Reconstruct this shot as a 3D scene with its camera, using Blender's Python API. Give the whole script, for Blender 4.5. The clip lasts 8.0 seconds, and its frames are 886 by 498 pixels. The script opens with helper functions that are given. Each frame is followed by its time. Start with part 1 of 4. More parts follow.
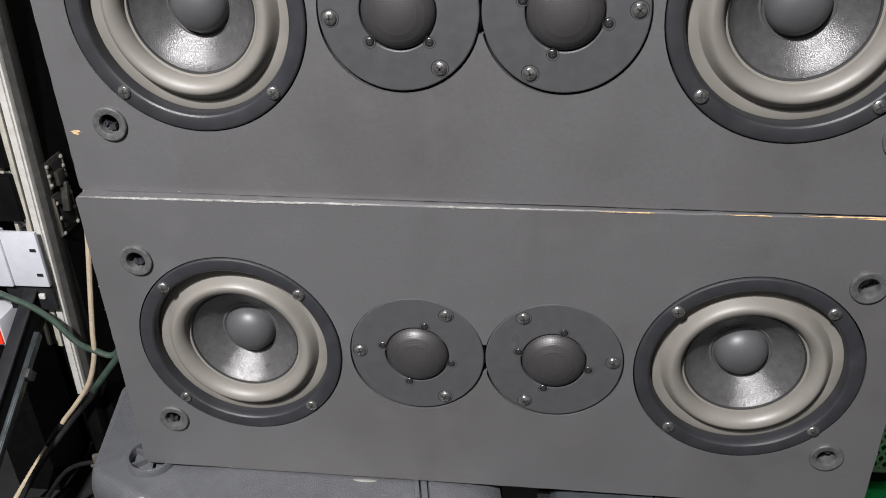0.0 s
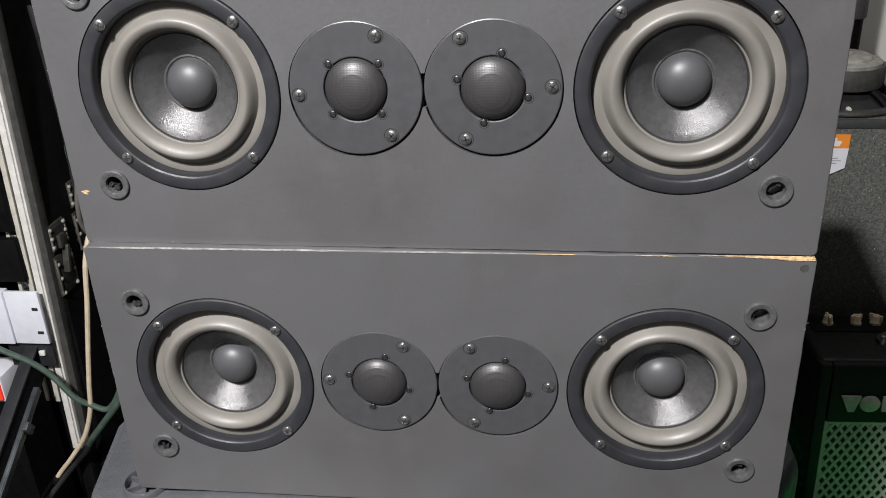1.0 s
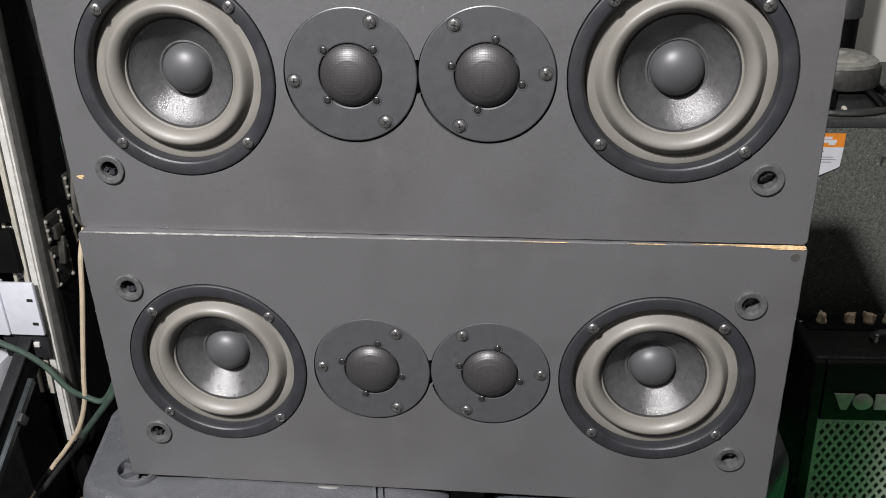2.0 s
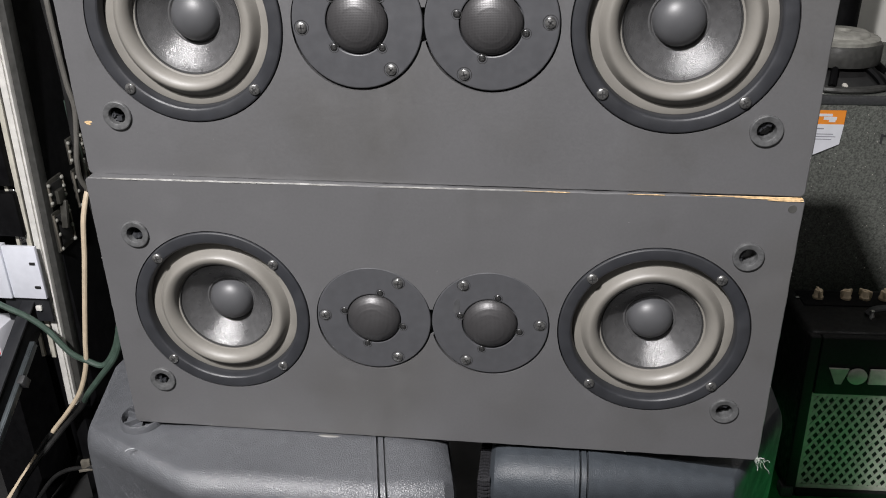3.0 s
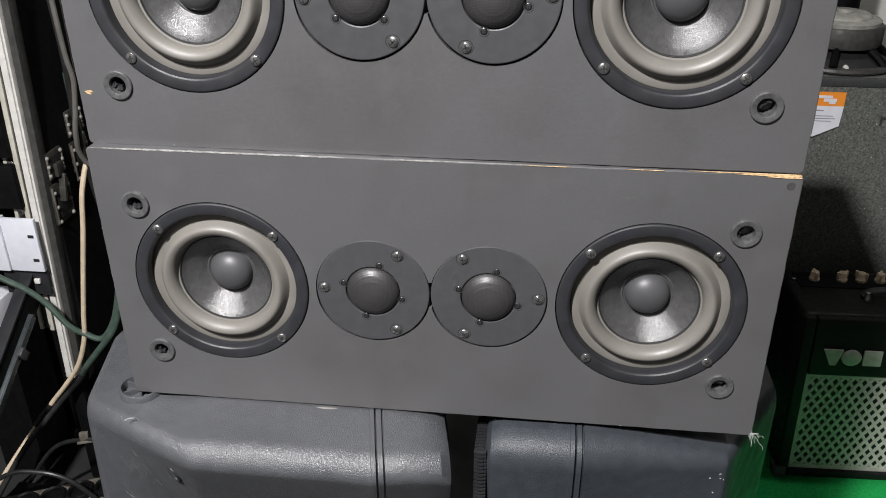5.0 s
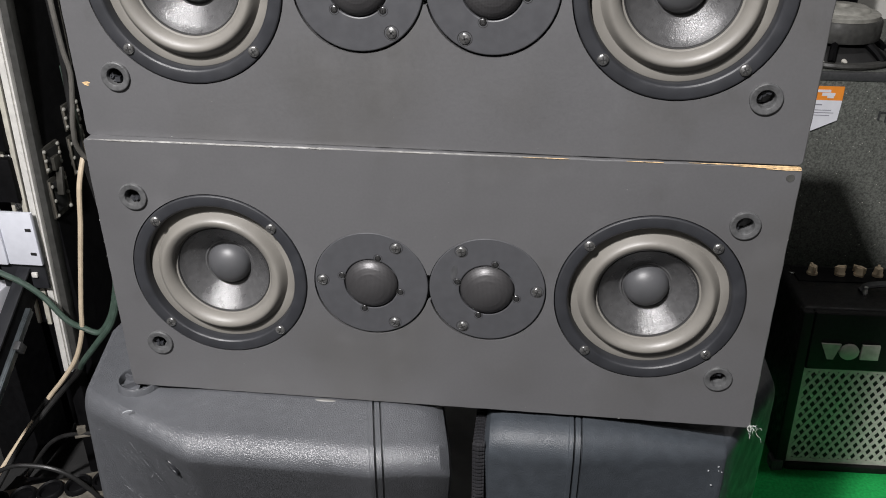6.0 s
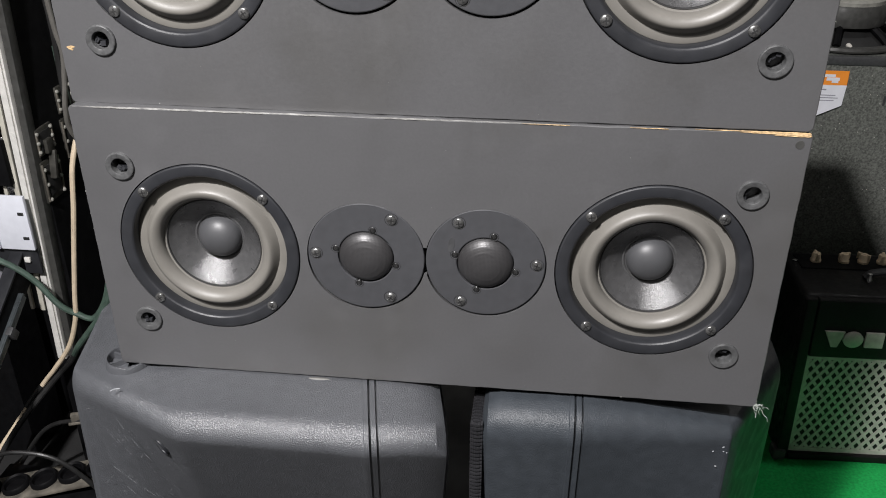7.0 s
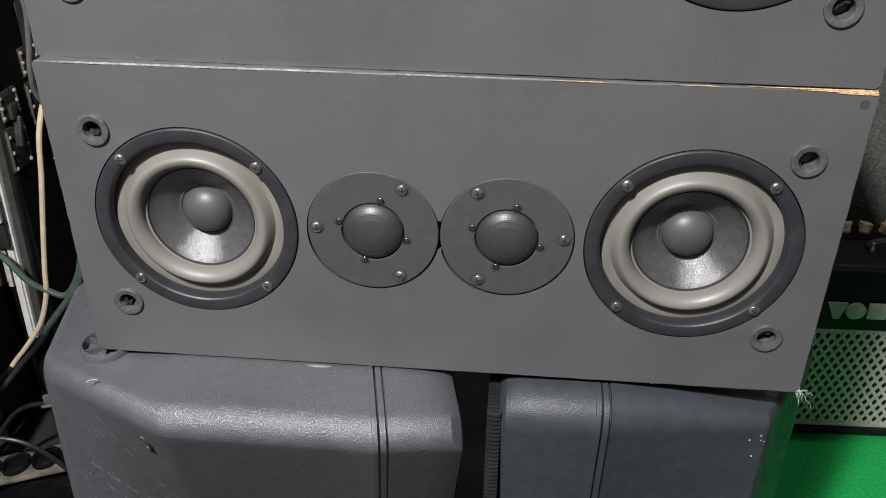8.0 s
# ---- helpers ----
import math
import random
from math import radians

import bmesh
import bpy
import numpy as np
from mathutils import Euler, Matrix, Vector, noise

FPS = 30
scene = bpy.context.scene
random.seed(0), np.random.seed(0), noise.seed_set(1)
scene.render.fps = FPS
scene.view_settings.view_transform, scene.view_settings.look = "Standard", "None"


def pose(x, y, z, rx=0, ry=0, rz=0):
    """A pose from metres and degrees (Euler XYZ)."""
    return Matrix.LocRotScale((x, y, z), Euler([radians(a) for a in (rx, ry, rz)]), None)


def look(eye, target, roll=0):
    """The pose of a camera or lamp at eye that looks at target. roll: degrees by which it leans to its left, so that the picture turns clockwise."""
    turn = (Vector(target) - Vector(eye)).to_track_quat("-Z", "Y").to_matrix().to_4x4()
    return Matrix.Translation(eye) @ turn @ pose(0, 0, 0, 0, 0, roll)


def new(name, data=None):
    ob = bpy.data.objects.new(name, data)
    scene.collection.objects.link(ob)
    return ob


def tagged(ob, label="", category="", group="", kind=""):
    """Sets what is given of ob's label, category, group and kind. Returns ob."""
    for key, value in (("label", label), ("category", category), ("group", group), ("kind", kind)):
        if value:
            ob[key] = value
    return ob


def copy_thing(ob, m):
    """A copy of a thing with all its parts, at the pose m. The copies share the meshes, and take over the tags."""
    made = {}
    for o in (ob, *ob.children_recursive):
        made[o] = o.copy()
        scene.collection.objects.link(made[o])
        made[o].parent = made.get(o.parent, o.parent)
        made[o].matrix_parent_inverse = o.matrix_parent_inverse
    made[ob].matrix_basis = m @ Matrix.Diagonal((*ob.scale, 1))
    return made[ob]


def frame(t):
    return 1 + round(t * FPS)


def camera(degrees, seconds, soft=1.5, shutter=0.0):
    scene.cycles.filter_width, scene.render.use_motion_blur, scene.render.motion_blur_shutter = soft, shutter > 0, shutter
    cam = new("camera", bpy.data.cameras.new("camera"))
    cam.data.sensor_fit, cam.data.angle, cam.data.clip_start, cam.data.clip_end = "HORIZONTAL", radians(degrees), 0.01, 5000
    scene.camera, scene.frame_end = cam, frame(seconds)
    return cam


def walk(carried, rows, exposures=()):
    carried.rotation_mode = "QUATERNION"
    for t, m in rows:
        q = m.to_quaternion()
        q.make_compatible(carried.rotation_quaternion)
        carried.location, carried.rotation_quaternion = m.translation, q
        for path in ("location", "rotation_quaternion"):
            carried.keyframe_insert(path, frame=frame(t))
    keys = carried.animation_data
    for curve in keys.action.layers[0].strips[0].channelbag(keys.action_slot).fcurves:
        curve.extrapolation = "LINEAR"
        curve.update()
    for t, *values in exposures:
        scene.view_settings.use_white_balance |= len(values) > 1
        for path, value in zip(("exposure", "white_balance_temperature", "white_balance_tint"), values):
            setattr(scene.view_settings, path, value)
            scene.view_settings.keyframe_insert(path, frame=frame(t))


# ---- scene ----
cam = camera(54.53, 8.0, soft=1.0)
PATH = [
    (0, (0.0459, -0.5364, 1.3856), (-0.0752, 0.3242, 0.8910), -2.05),
    (0.2, (0.0713, -0.5786, 1.3997), (-0.0463, 0.2937, 0.9252), -2.40),
    (0.5, (0.0959, -0.6307, 1.4081), (-0.0245, 0.2570, 0.9639), -2.42),
    (0.7, (0.0971, -0.6332, 1.4084), (-0.0163, 0.2613, 0.9759), -2.24),
    (1, (0.0925, -0.6342, 1.4158), (-0.0248, 0.2630, 0.9899), -2.37),
    (1.2, (0.0937, -0.6285, 1.4186), (-0.0273, 0.2668, 0.9899), -2.45),
    (2.3, (0.0984, -0.6533, 1.3933), (-0.0143, 0.2448, 0.9681), -1.60),
    (2.5, (0.1002, -0.6611, 1.3847), (-0.0143, 0.2346, 0.9551), -1.49),
    (3, (0.0952, -0.6644, 1.3843), (-0.0166, 0.2259, 0.9428), -1.01),
    (3.5, (0.0959, -0.6657, 1.3818), (-0.0163, 0.2204, 0.9320), -0.67),
    (4, (0.0953, -0.6686, 1.3808), (-0.0157, 0.2152, 0.9264), -0.48),
    (4.5, (0.0948, -0.6697, 1.3812), (-0.0150, 0.2117, 0.9217), -0.39),
    (6, (0.0933, -0.6701, 1.3772), (-0.0116, 0.2080, 0.9105), -0.20),
    (6.5, (0.0957, -0.6682, 1.3738), (-0.0103, 0.2072, 0.9022), -0.21),
    (7, (0.0946, -0.6579, 1.3474), (-0.0102, 0.2179, 0.8762), -0.12),
    (7.2, (0.0927, -0.6487, 1.3339), (-0.0114, 0.2238, 0.8566), -0.18),
    (7.5, (0.0927, -0.6398, 1.3250), (-0.0101, 0.2309, 0.8441), -0.07),
    (7.8, (0.0827, -0.6170, 1.3251), (-0.0223, 0.2460, 0.8310), -0.35),
    (8, (0.0537, -0.5909, 1.3133), (-0.0202, 0.2705, 0.8108), 0.51),
]
walk(cam, [(t, look(eye, target, roll)) for t, eye, target, roll in PATH], exposures=[(0.0, 0.08), (4.5, 0.09), (8.0, 0.05)])

# ---- light ----
world = bpy.data.worlds.new("world")
scene.world = world
world.use_nodes = True
world.node_tree.nodes["Background"].inputs["Color"].default_value = (0.75, 0.85, 1.0, 1)
world.node_tree.nodes["Background"].inputs["Strength"].default_value = 0.004


def ceiling_lamp_light(x, y, z, sx, sy, watts, tint):
    data = bpy.data.lights.new("lamp", "AREA")
    data.shape, data.size, data.size_y, data.energy, data.color = "RECTANGLE", sx, sy, watts, tint
    ob = new("lamp", data)
    ob.matrix_world = pose(x, y, z)
    return ob


LAMPS = [(-0.455, -1.285, 2.57, 0.09, 0.09, 134.0), (-0.49, -1.50, 2.57, 0.09, 0.09, 22.0), (1.02, 1.16, 2.57, 0.10, 0.10, 5.5)]
for lx, ly, lz, sx, sy, watts in LAMPS:
    ceiling_lamp_light(lx, ly, lz, sx, sy, watts, (1.0, 0.972, 0.975))


# ---- materials ----
def mat(name, base, rough=0.5, metal=0.0, var=0.25, scale=40.0, bump=0.0, bump_scale=400.0, spots=None, spec=0.5, coat=0.0, emit=0.0, blot=0.0, rvar=0.15, smudge=None):
    """A surface with large blotches, fine grain, relief and, if wanted, flecks: spots = (colour, scale, threshold, stretch)."""
    m = bpy.data.materials.new(name)
    m.use_nodes = True
    nt = m.node_tree
    n, l = nt.nodes, nt.links
    b = n["Principled BSDF"]
    tc = n.new("ShaderNodeTexCoord")

    def tex(sc, detail=4.0, stretch=None):
        t = n.new("ShaderNodeTexNoise")
        t.inputs["Scale"].default_value, t.inputs["Detail"].default_value = sc, detail
        if stretch:
            mp = n.new("ShaderNodeMapping")
            mp.inputs["Rotation"].default_value, mp.inputs["Scale"].default_value = stretch
            l.new(tc.outputs["Object"], mp.inputs["Vector"])
            l.new(mp.outputs["Vector"], t.inputs["Vector"])
        else:
            l.new(tc.outputs["Object"], t.inputs["Vector"])
        return t.outputs["Fac"]

    def span(fac, lo, hi, a, c):
        r = n.new("ShaderNodeMapRange")
        r.inputs["From Min"].default_value, r.inputs["From Max"].default_value = lo, hi
        r.inputs["To Min"].default_value, r.inputs["To Max"].default_value = a, c
        l.new(fac, r.inputs["Value"])
        return r.outputs["Result"]

    def mix(fac, a, c, kind="MIX"):
        x = n.new("ShaderNodeMix")
        x.data_type, x.blend_type = "RGBA", kind
        for sock, v in ((x.inputs["Factor"], fac), (x.inputs["A"], a), (x.inputs["B"], c)):
            if isinstance(v, (float, int)):
                sock.default_value = v
            elif isinstance(v, tuple):
                sock.default_value = (*v, 1)
            else:
                l.new(v, sock)
        return x.outputs["Result"]

    lo = tuple(c * (1 - var) for c in base)
    hi = tuple(min(1, c * (1 + var)) for c in base)
    col = mix(span(tex(scale), 0.3, 0.7, 0, 1), lo, hi)
    if blot:
        col = mix(span(tex(9.0, 3.0), 0.45, 0.75, 0, blot), col, tuple(c * 0.55 for c in base))
        col = mix(span(tex(23.0, 5.0), 0.58, 0.8, 0, blot * 0.5), col, tuple(min(1, c * 1.7 + 0.02) for c in base))
    if smudge:
        for colour, sc, lo_edge, amount in smudge:
            col = mix(span(tex(sc, 3.5), lo_edge, lo_edge + 0.22, 0, amount), col, colour)
    if spots:
        for colour, sc, thr, stretch in spots:
            col = mix(span(tex(sc, 2.0, stretch), thr, thr + 0.04, 0, 1), col, colour)
    l.new(col, b.inputs["Base Color"])
    l.new(span(tex(scale * 0.6), 0.3, 0.7, max(0.02, rough - rvar), min(1, rough + rvar)), b.inputs["Roughness"])
    b.inputs["Metallic"].default_value = metal
    b.inputs["Specular IOR Level"].default_value = spec
    b.inputs["Coat Weight"].default_value = coat
    if bump:
        bp = n.new("ShaderNodeBump")
        bp.inputs["Strength"].default_value, bp.inputs["Distance"].default_value = bump, 0.001
        l.new(tex(bump_scale, 3.0), bp.inputs["Height"])
        l.new(bp.outputs["Normal"], b.inputs["Normal"])
    if emit:
        b.inputs["Emission Color"].default_value, b.inputs["Emission Strength"].default_value = (*base, 1), emit
    return m


def woven(name, base, pitch, rough=0.45):
    """A fine wire gauze: crossing waves give the relief and the dark gaps."""
    m = mat(name, base, rough, 0.3, 0.2, 60.0)
    nt = m.node_tree
    n, l = nt.nodes, nt.links
    b = n["Principled BSDF"]
    tc = n.new("ShaderNodeTexCoord")
    waves = []
    for axis in ("X", "Z"):
        w = n.new("ShaderNodeTexWave")
        w.bands_direction = axis
        w.inputs["Scale"].default_value, w.inputs["Distortion"].default_value = 0.314 / pitch, 0.15
        l.new(tc.outputs["Object"], w.inputs["Vector"])
        waves.append(w.outputs["Fac"])
    top = n.new("ShaderNodeMath")
    top.operation = "MAXIMUM"
    l.new(waves[0], top.inputs[0]), l.new(waves[1], top.inputs[1])
    bp = n.new("ShaderNodeBump")
    bp.inputs["Strength"].default_value, bp.inputs["Distance"].default_value = 0.10, 0.0005
    l.new(top.outputs[0], bp.inputs["Height"])
    l.new(bp.outputs["Normal"], b.inputs["Normal"])
    x = n.new("ShaderNodeMix")
    x.data_type = "RGBA"
    x.inputs["A"].default_value = (*(c * 0.76 for c in base), 1)
    x.inputs["B"].default_value = (*(c * 1.22 for c in base), 1)
    l.new(top.outputs[0], x.inputs["Factor"])
    l.new(x.outputs["Result"], b.inputs["Base Color"])
    return m


WHITE_DUST = ((0.45, 0.45, 0.43), 240.0, 0.775, None)
M_BAFFLE = mat("charcoal_paint", (0.077, 0.0770, 0.0795), 0.40, spec=0.8, var=0.05, scale=420, bump=0.045, bump_scale=1400, blot=0.30, spots=[WHITE_DUST], rvar=0.06,
               smudge=[((0.060, 0.058, 0.053), 5.0, 0.52, 0.5), ((0.050, 0.049, 0.046), 17.0, 0.60, 0.5), ((0.105, 0.105, 0.108), 11.0, 0.60, 0.35)])
M_FRAME = mat("black_cast_frame", (0.020, 0.021, 0.024), 0.48, spec=0.4, var=0.15, scale=60, bump=0.06, bump_scale=700, blot=0.45, rvar=0.12)
M_PLATE = mat("black_tweeter_plate", (0.049, 0.050, 0.054), 0.37, spec=0.7, var=0.08, scale=120, bump=0.06, bump_scale=1100, blot=0.22, rvar=0.08)
M_SURR = mat("grey_rubber", (0.142, 0.135, 0.121), 0.46, var=0.10, scale=30, bump=0.05, bump_scale=300, blot=0.22, rvar=0.08)
M_CONE = mat("poly_cone", (0.062, 0.062, 0.063), 0.31, spec=0.8, metal=0.15, var=0.16, scale=200, bump=0.34, bump_scale=1500, spots=[((0.3, 0.3, 0.3), 600.0, 0.79, None)], rvar=0.06)
M_CAP = mat("satin_dust_cap", (0.052, 0.053, 0.056), 0.45, var=0.08, scale=60, bump=0.04, rvar=0.04)
cone_tree = M_CONE.node_tree
grooves = cone_tree.nodes.new("ShaderNodeTangent")
grooves.direction_type, grooves.axis = "RADIAL", "Y"
cone_tree.links.new(grooves.outputs["Tangent"], cone_tree.nodes["Principled BSDF"].inputs["Tangent"])
cone_tree.nodes["Principled BSDF"].inputs["Anisotropic"].default_value = 0.6
cone_tree.nodes["Principled BSDF"].inputs["Anisotropic Rotation"].default_value = 0.25
M_GAUZE = woven("gauze", (0.036, 0.035, 0.036), 0.00115, 0.46)
M_SCREW = mat("steel_screw", (0.33, 0.33, 0.325), 0.26, metal=0.9, var=0.3, scale=300, bump=0.1)
M_SCREW2 = mat("dark_screw", (0.075, 0.075, 0.075), 0.22, metal=0.85, var=0.3, scale=300)
M_DARK = mat("black_recess", (0.012, 0.012, 0.012), 0.7, var=0.2)
M_RUBBER = mat("black_rubber", (0.045, 0.046, 0.048), 0.5, var=0.2, scale=200, bump=0.2, bump_scale=600, blot=0.2)
M_SOCKET = mat("worn_black_rubber", (0.062, 0.063, 0.064), 0.42, var=0.25, scale=220, bump=0.3, bump_scale=500, blot=0.3)
M_SCRATCH_GLINT = mat("scratch_and_glint_plastic", (0.26, 0.27, 0.28), 0.6, var=0.35, scale=200)
M_WOOD = mat("bare_chipboard", (0.45, 0.31, 0.16), 0.75, var=0.35, scale=300, bump=0.5, bump_scale=900)
M_WORN = mat("worn_paint_edge", (0.24, 0.235, 0.22), 0.7, var=0.4, scale=300)
M_FLECK = mat("pale_chip", (0.55, 0.53, 0.48), 0.8, var=0.25, scale=300)
M_PA = mat("moulded_plastic", (0.064, 0.067, 0.073), 0.34, var=0.10, scale=90, bump=0.8, bump_scale=950, spec=0.75, rvar=0.06, blot=0.12,
           spots=[((0.3, 0.31, 0.32), 75.0, 0.78, None)])
M_PB = mat("blue_grey_plastic", (0.033, 0.038, 0.044), 0.42, var=0.12, scale=90, bump=0.5, bump_scale=900, spec=0.30, rvar=0.08, blot=0.2,
           spots=[((0.3, 0.31, 0.32), 95.0, 0.77, None)])
M_GREEN = mat("green_carpet", (0.014, 0.36, 0.080), 0.9, var=0.22, scale=160, bump=0.6, bump_scale=700, spec=0.2, blot=0.15)
M_FLOOR = mat("dark_floor", (0.016, 0.016, 0.016), 0.85, var=0.3, scale=12, bump=0.3, bump_scale=200, blot=0.3)
M_CARPET = mat("speckled_carpet", (0.125, 0.131, 0.119), 0.95, var=0.45, scale=240, bump=0.9, bump_scale=420, spec=0.1,
               spots=[((0.22, 0.23, 0.21), 130.0, 0.72, None)])
M_TOLEX = mat("black_tolex", (0.007, 0.007, 0.0072), 0.45, spec=0.25, var=0.3, scale=120, bump=0.5, bump_scale=500)
M_GRILLE = mat("pale_metal_grille", (0.50, 0.49, 0.44), 0.5, metal=0.15, var=0.15, scale=80, blot=0.2)
M_CREAM = mat("cream_plastic", (0.68, 0.55, 0.38), 0.5, var=0.12, scale=150)
M_CHROME = mat("chrome", (0.65, 0.65, 0.63), 0.2, metal=1.0, var=0.1)
M_ALU = mat("aluminium", (0.74, 0.73, 0.69), 0.40, metal=0.1, var=0.12, scale=60, blot=0.2)
M_RAIL = mat("cream_rail", (0.58, 0.56, 0.48), 0.5, metal=0.1, var=0.15, scale=60, blot=0.25)
M_EAR = mat("pale_rack_panel", (0.66, 0.68, 0.74), 0.45, var=0.05, scale=50, blot=0.06)
M_BLACK = mat("black_case", (0.0035, 0.0035, 0.004), 0.6, spec=0.12, var=0.3, scale=60, bump=0.2, bump_scale=300)
M_LATCH = mat("dull_zinc", (0.065, 0.063, 0.055), 0.5, metal=0.5, var=0.4, scale=60, blot=0.4)
M_BEIGE = mat("beige_cable", (0.58, 0.48, 0.35), 0.5, var=0.12, scale=60, blot=0.25)
M_GCABLE = mat("green_cable", (0.050, 0.080, 0.063), 0.45, var=0.2, scale=60)
M_GREYCABLE = mat("grey_cable", (0.11, 0.105, 0.095), 0.5, var=0.15, scale=60, blot=0.3)
M_KCABLE = mat("black_cable", (0.010, 0.010, 0.010), 0.5, var=0.3)
M_STEEL = mat("zinc_slide", (0.13, 0.15, 0.16), 0.38, metal=0.7, var=0.15, blot=0.2)
M_ORANGE = mat("orange_card", (0.85, 0.28, 0.03), 0.5, var=0.05)
M_CARD = mat("white_card", (0.72, 0.73, 0.78), 0.55, var=0.04)
M_INK = mat("grey_ink", (0.28, 0.28, 0.32), 0.6, var=0.1)
M_MAGNET = mat("dark_magnet", (0.045, 0.045, 0.042), 0.6, var=0.3, scale=80, blot=0.3)
M_MAGNET_PALE = mat("worn_and_lit_grey_paint", (0.15, 0.148, 0.14), 0.6, var=0.35, scale=160)
M_ZINC = mat("dusty_zinc", (0.30, 0.295, 0.265), 0.6, metal=0.2, var=0.25, scale=60, blot=0.4)
M_WALL = mat("white_wall_paint", (0.78, 0.77, 0.72), 0.8, var=0.06, scale=4, bump=0.2, bump_scale=120, blot=0.1)
M_WALL2 = mat("grey_wall_paint", (0.10, 0.10, 0.098), 0.85, var=0.1, scale=3, bump=0.2, bump_scale=120)
M_CEIL = mat("ceiling_paint", (0.22, 0.22, 0.21), 0.9, var=0.05, scale=3)
M_LAMP = mat("lamp_diffuser", (1.0, 0.97, 0.93), 0.5, var=0.0, emit=1.5)
M_RED = mat("red_indicator", (0.9, 0.05, 0.02), 0.4, var=0.1, emit=0.35)
M_PLATEBEIGE = mat("worn_cream_and_glints", (0.11, 0.10, 0.082), 0.6, var=0.6, scale=40, blot=0.4)
M_THREAD = mat("frayed_thread", (0.45, 0.47, 0.44), 0.8, var=0.2)


# ---- mesh helpers ----
def finish(bm, name, material, smooth=35.0):
    bmesh.ops.recalc_face_normals(bm, faces=bm.faces[:])
    me = bpy.data.meshes.new(name)
    bm.to_mesh(me)
    bm.free()
    for m in (material if isinstance(material, (list, tuple)) else [material]):
        me.materials.append(m)
    if smooth:
        me.polygons.foreach_set("use_smooth", [True] * len(me.polygons))
        me.set_sharp_from_angle(angle=radians(smooth))
    return me


def part(name, bm, material, parent=None, label="", at=None, smooth=35.0):
    ob = new(name, finish(bm, name, material, smooth) if isinstance(bm, bmesh.types.BMesh) else bm)
    if parent:
        ob.parent = parent
    if at is not None:
        ob.matrix_basis = at
    return tagged(ob, label)


def thing(name, label, category, at=None, group="", kind=""):
    ob = new(name)
    ob.empty_display_size = 0.05
    if at is not None:
        ob.matrix_basis = at
    return tagged(ob, label, category, group, kind)


def box(bm, x0, x1, y0, y1, z0, z1, bevel=0.0, segs=2, turn=None, mi=0):
    r = bmesh.ops.create_cube(bm, size=1.0)
    vs = r["verts"]
    m = Matrix.Translation(((x0 + x1) / 2, (y0 + y1) / 2, (z0 + z1) / 2)) @ (turn or Matrix()) @ Matrix.Diagonal((x1 - x0, y1 - y0, z1 - z0, 1))
    bmesh.ops.transform(bm, matrix=m, verts=vs)
    faces = {f for v in vs for f in v.link_faces}
    for f in faces:
        f.material_index = mi
    if bevel:
        bmesh.ops.bevel(bm, geom=list({e for v in vs for e in v.link_edges}), offset=bevel, segments=segs, affect="EDGES", profile=0.6)
    return bm


def lathe(profile, segs=48, bm=None, m=None, mi=0):
    """Turns (radius, height) rows round an axis that points out of the front, along -y."""
    bm = bm or bmesh.new()
    rings = []
    for r, h in profile:
        if r < 1e-6:
            rings.append([bm.verts.new((0, -h, 0))])
        else:
            rings.append([bm.verts.new((r * math.cos(2 * math.pi * k / segs), -h, r * math.sin(2 * math.pi * k / segs))) for k in range(segs)])
    made = [v for ring in rings for v in ring]
    for a, b in zip(rings, rings[1:]):
        for k in range(segs):
            k2 = (k + 1) % segs
            if len(a) == 1 and len(b) == 1:
                continue
            q = [a[0], b[k], b[k2]] if len(a) == 1 else [a[k], b[0], a[k2]] if len(b) == 1 else [a[k], b[k], b[k2], a[k2]]
            bm.faces.new(q).material_index = mi
    if m is not None:
        bmesh.ops.transform(bm, matrix=m, verts=made)
    return bm


UP = pose(0, 0, 0, -90)  # turns a lathe's axis from -y to +z


def tube(points, radius, segs=10, steps=8, bm=None, flat=1.0):
    """A cable along a smooth line through the points."""
    bm = bm or bmesh.new()
    p = [Vector(q) for q in points]
    p = [p[0] * 2 - p[1]] + p + [p[-1] * 2 - p[-2]]
    line = []
    for i in range(1, len(p) - 2):
        for s in range(steps):
            t = s / steps
            a, b, c, d = p[i - 1:i + 3]
            line.append(0.5 * ((2 * b) + (c - a) * t + (2 * a - 5 * b + 4 * c - d) * t * t + (3 * b - a - 3 * c + d) * t ** 3))
    line.append(p[-2])
    rings, side = [], Vector((0.3, 0.9, 0.2))
    for i, q in enumerate(line):
        way = (line[min(i + 1, len(line) - 1)] - line[max(i - 1, 0)]).normalized()
        side = (side - way * side.dot(way)).normalized()
        other = way.cross(side)
        rings.append([bm.verts.new(q + radius * (flat * math.cos(2 * math.pi * k / segs) * side + math.sin(2 * math.pi * k / segs) * other)) for k in range(segs)])
    for a, b in zip(rings, rings[1:]):
        for k in range(segs):
            bm.faces.new((a[k], b[k], b[(k + 1) % segs], a[(k + 1) % segs]))
    bm.faces.new(rings[0]), bm.faces.new(rings[-1])
    return bm


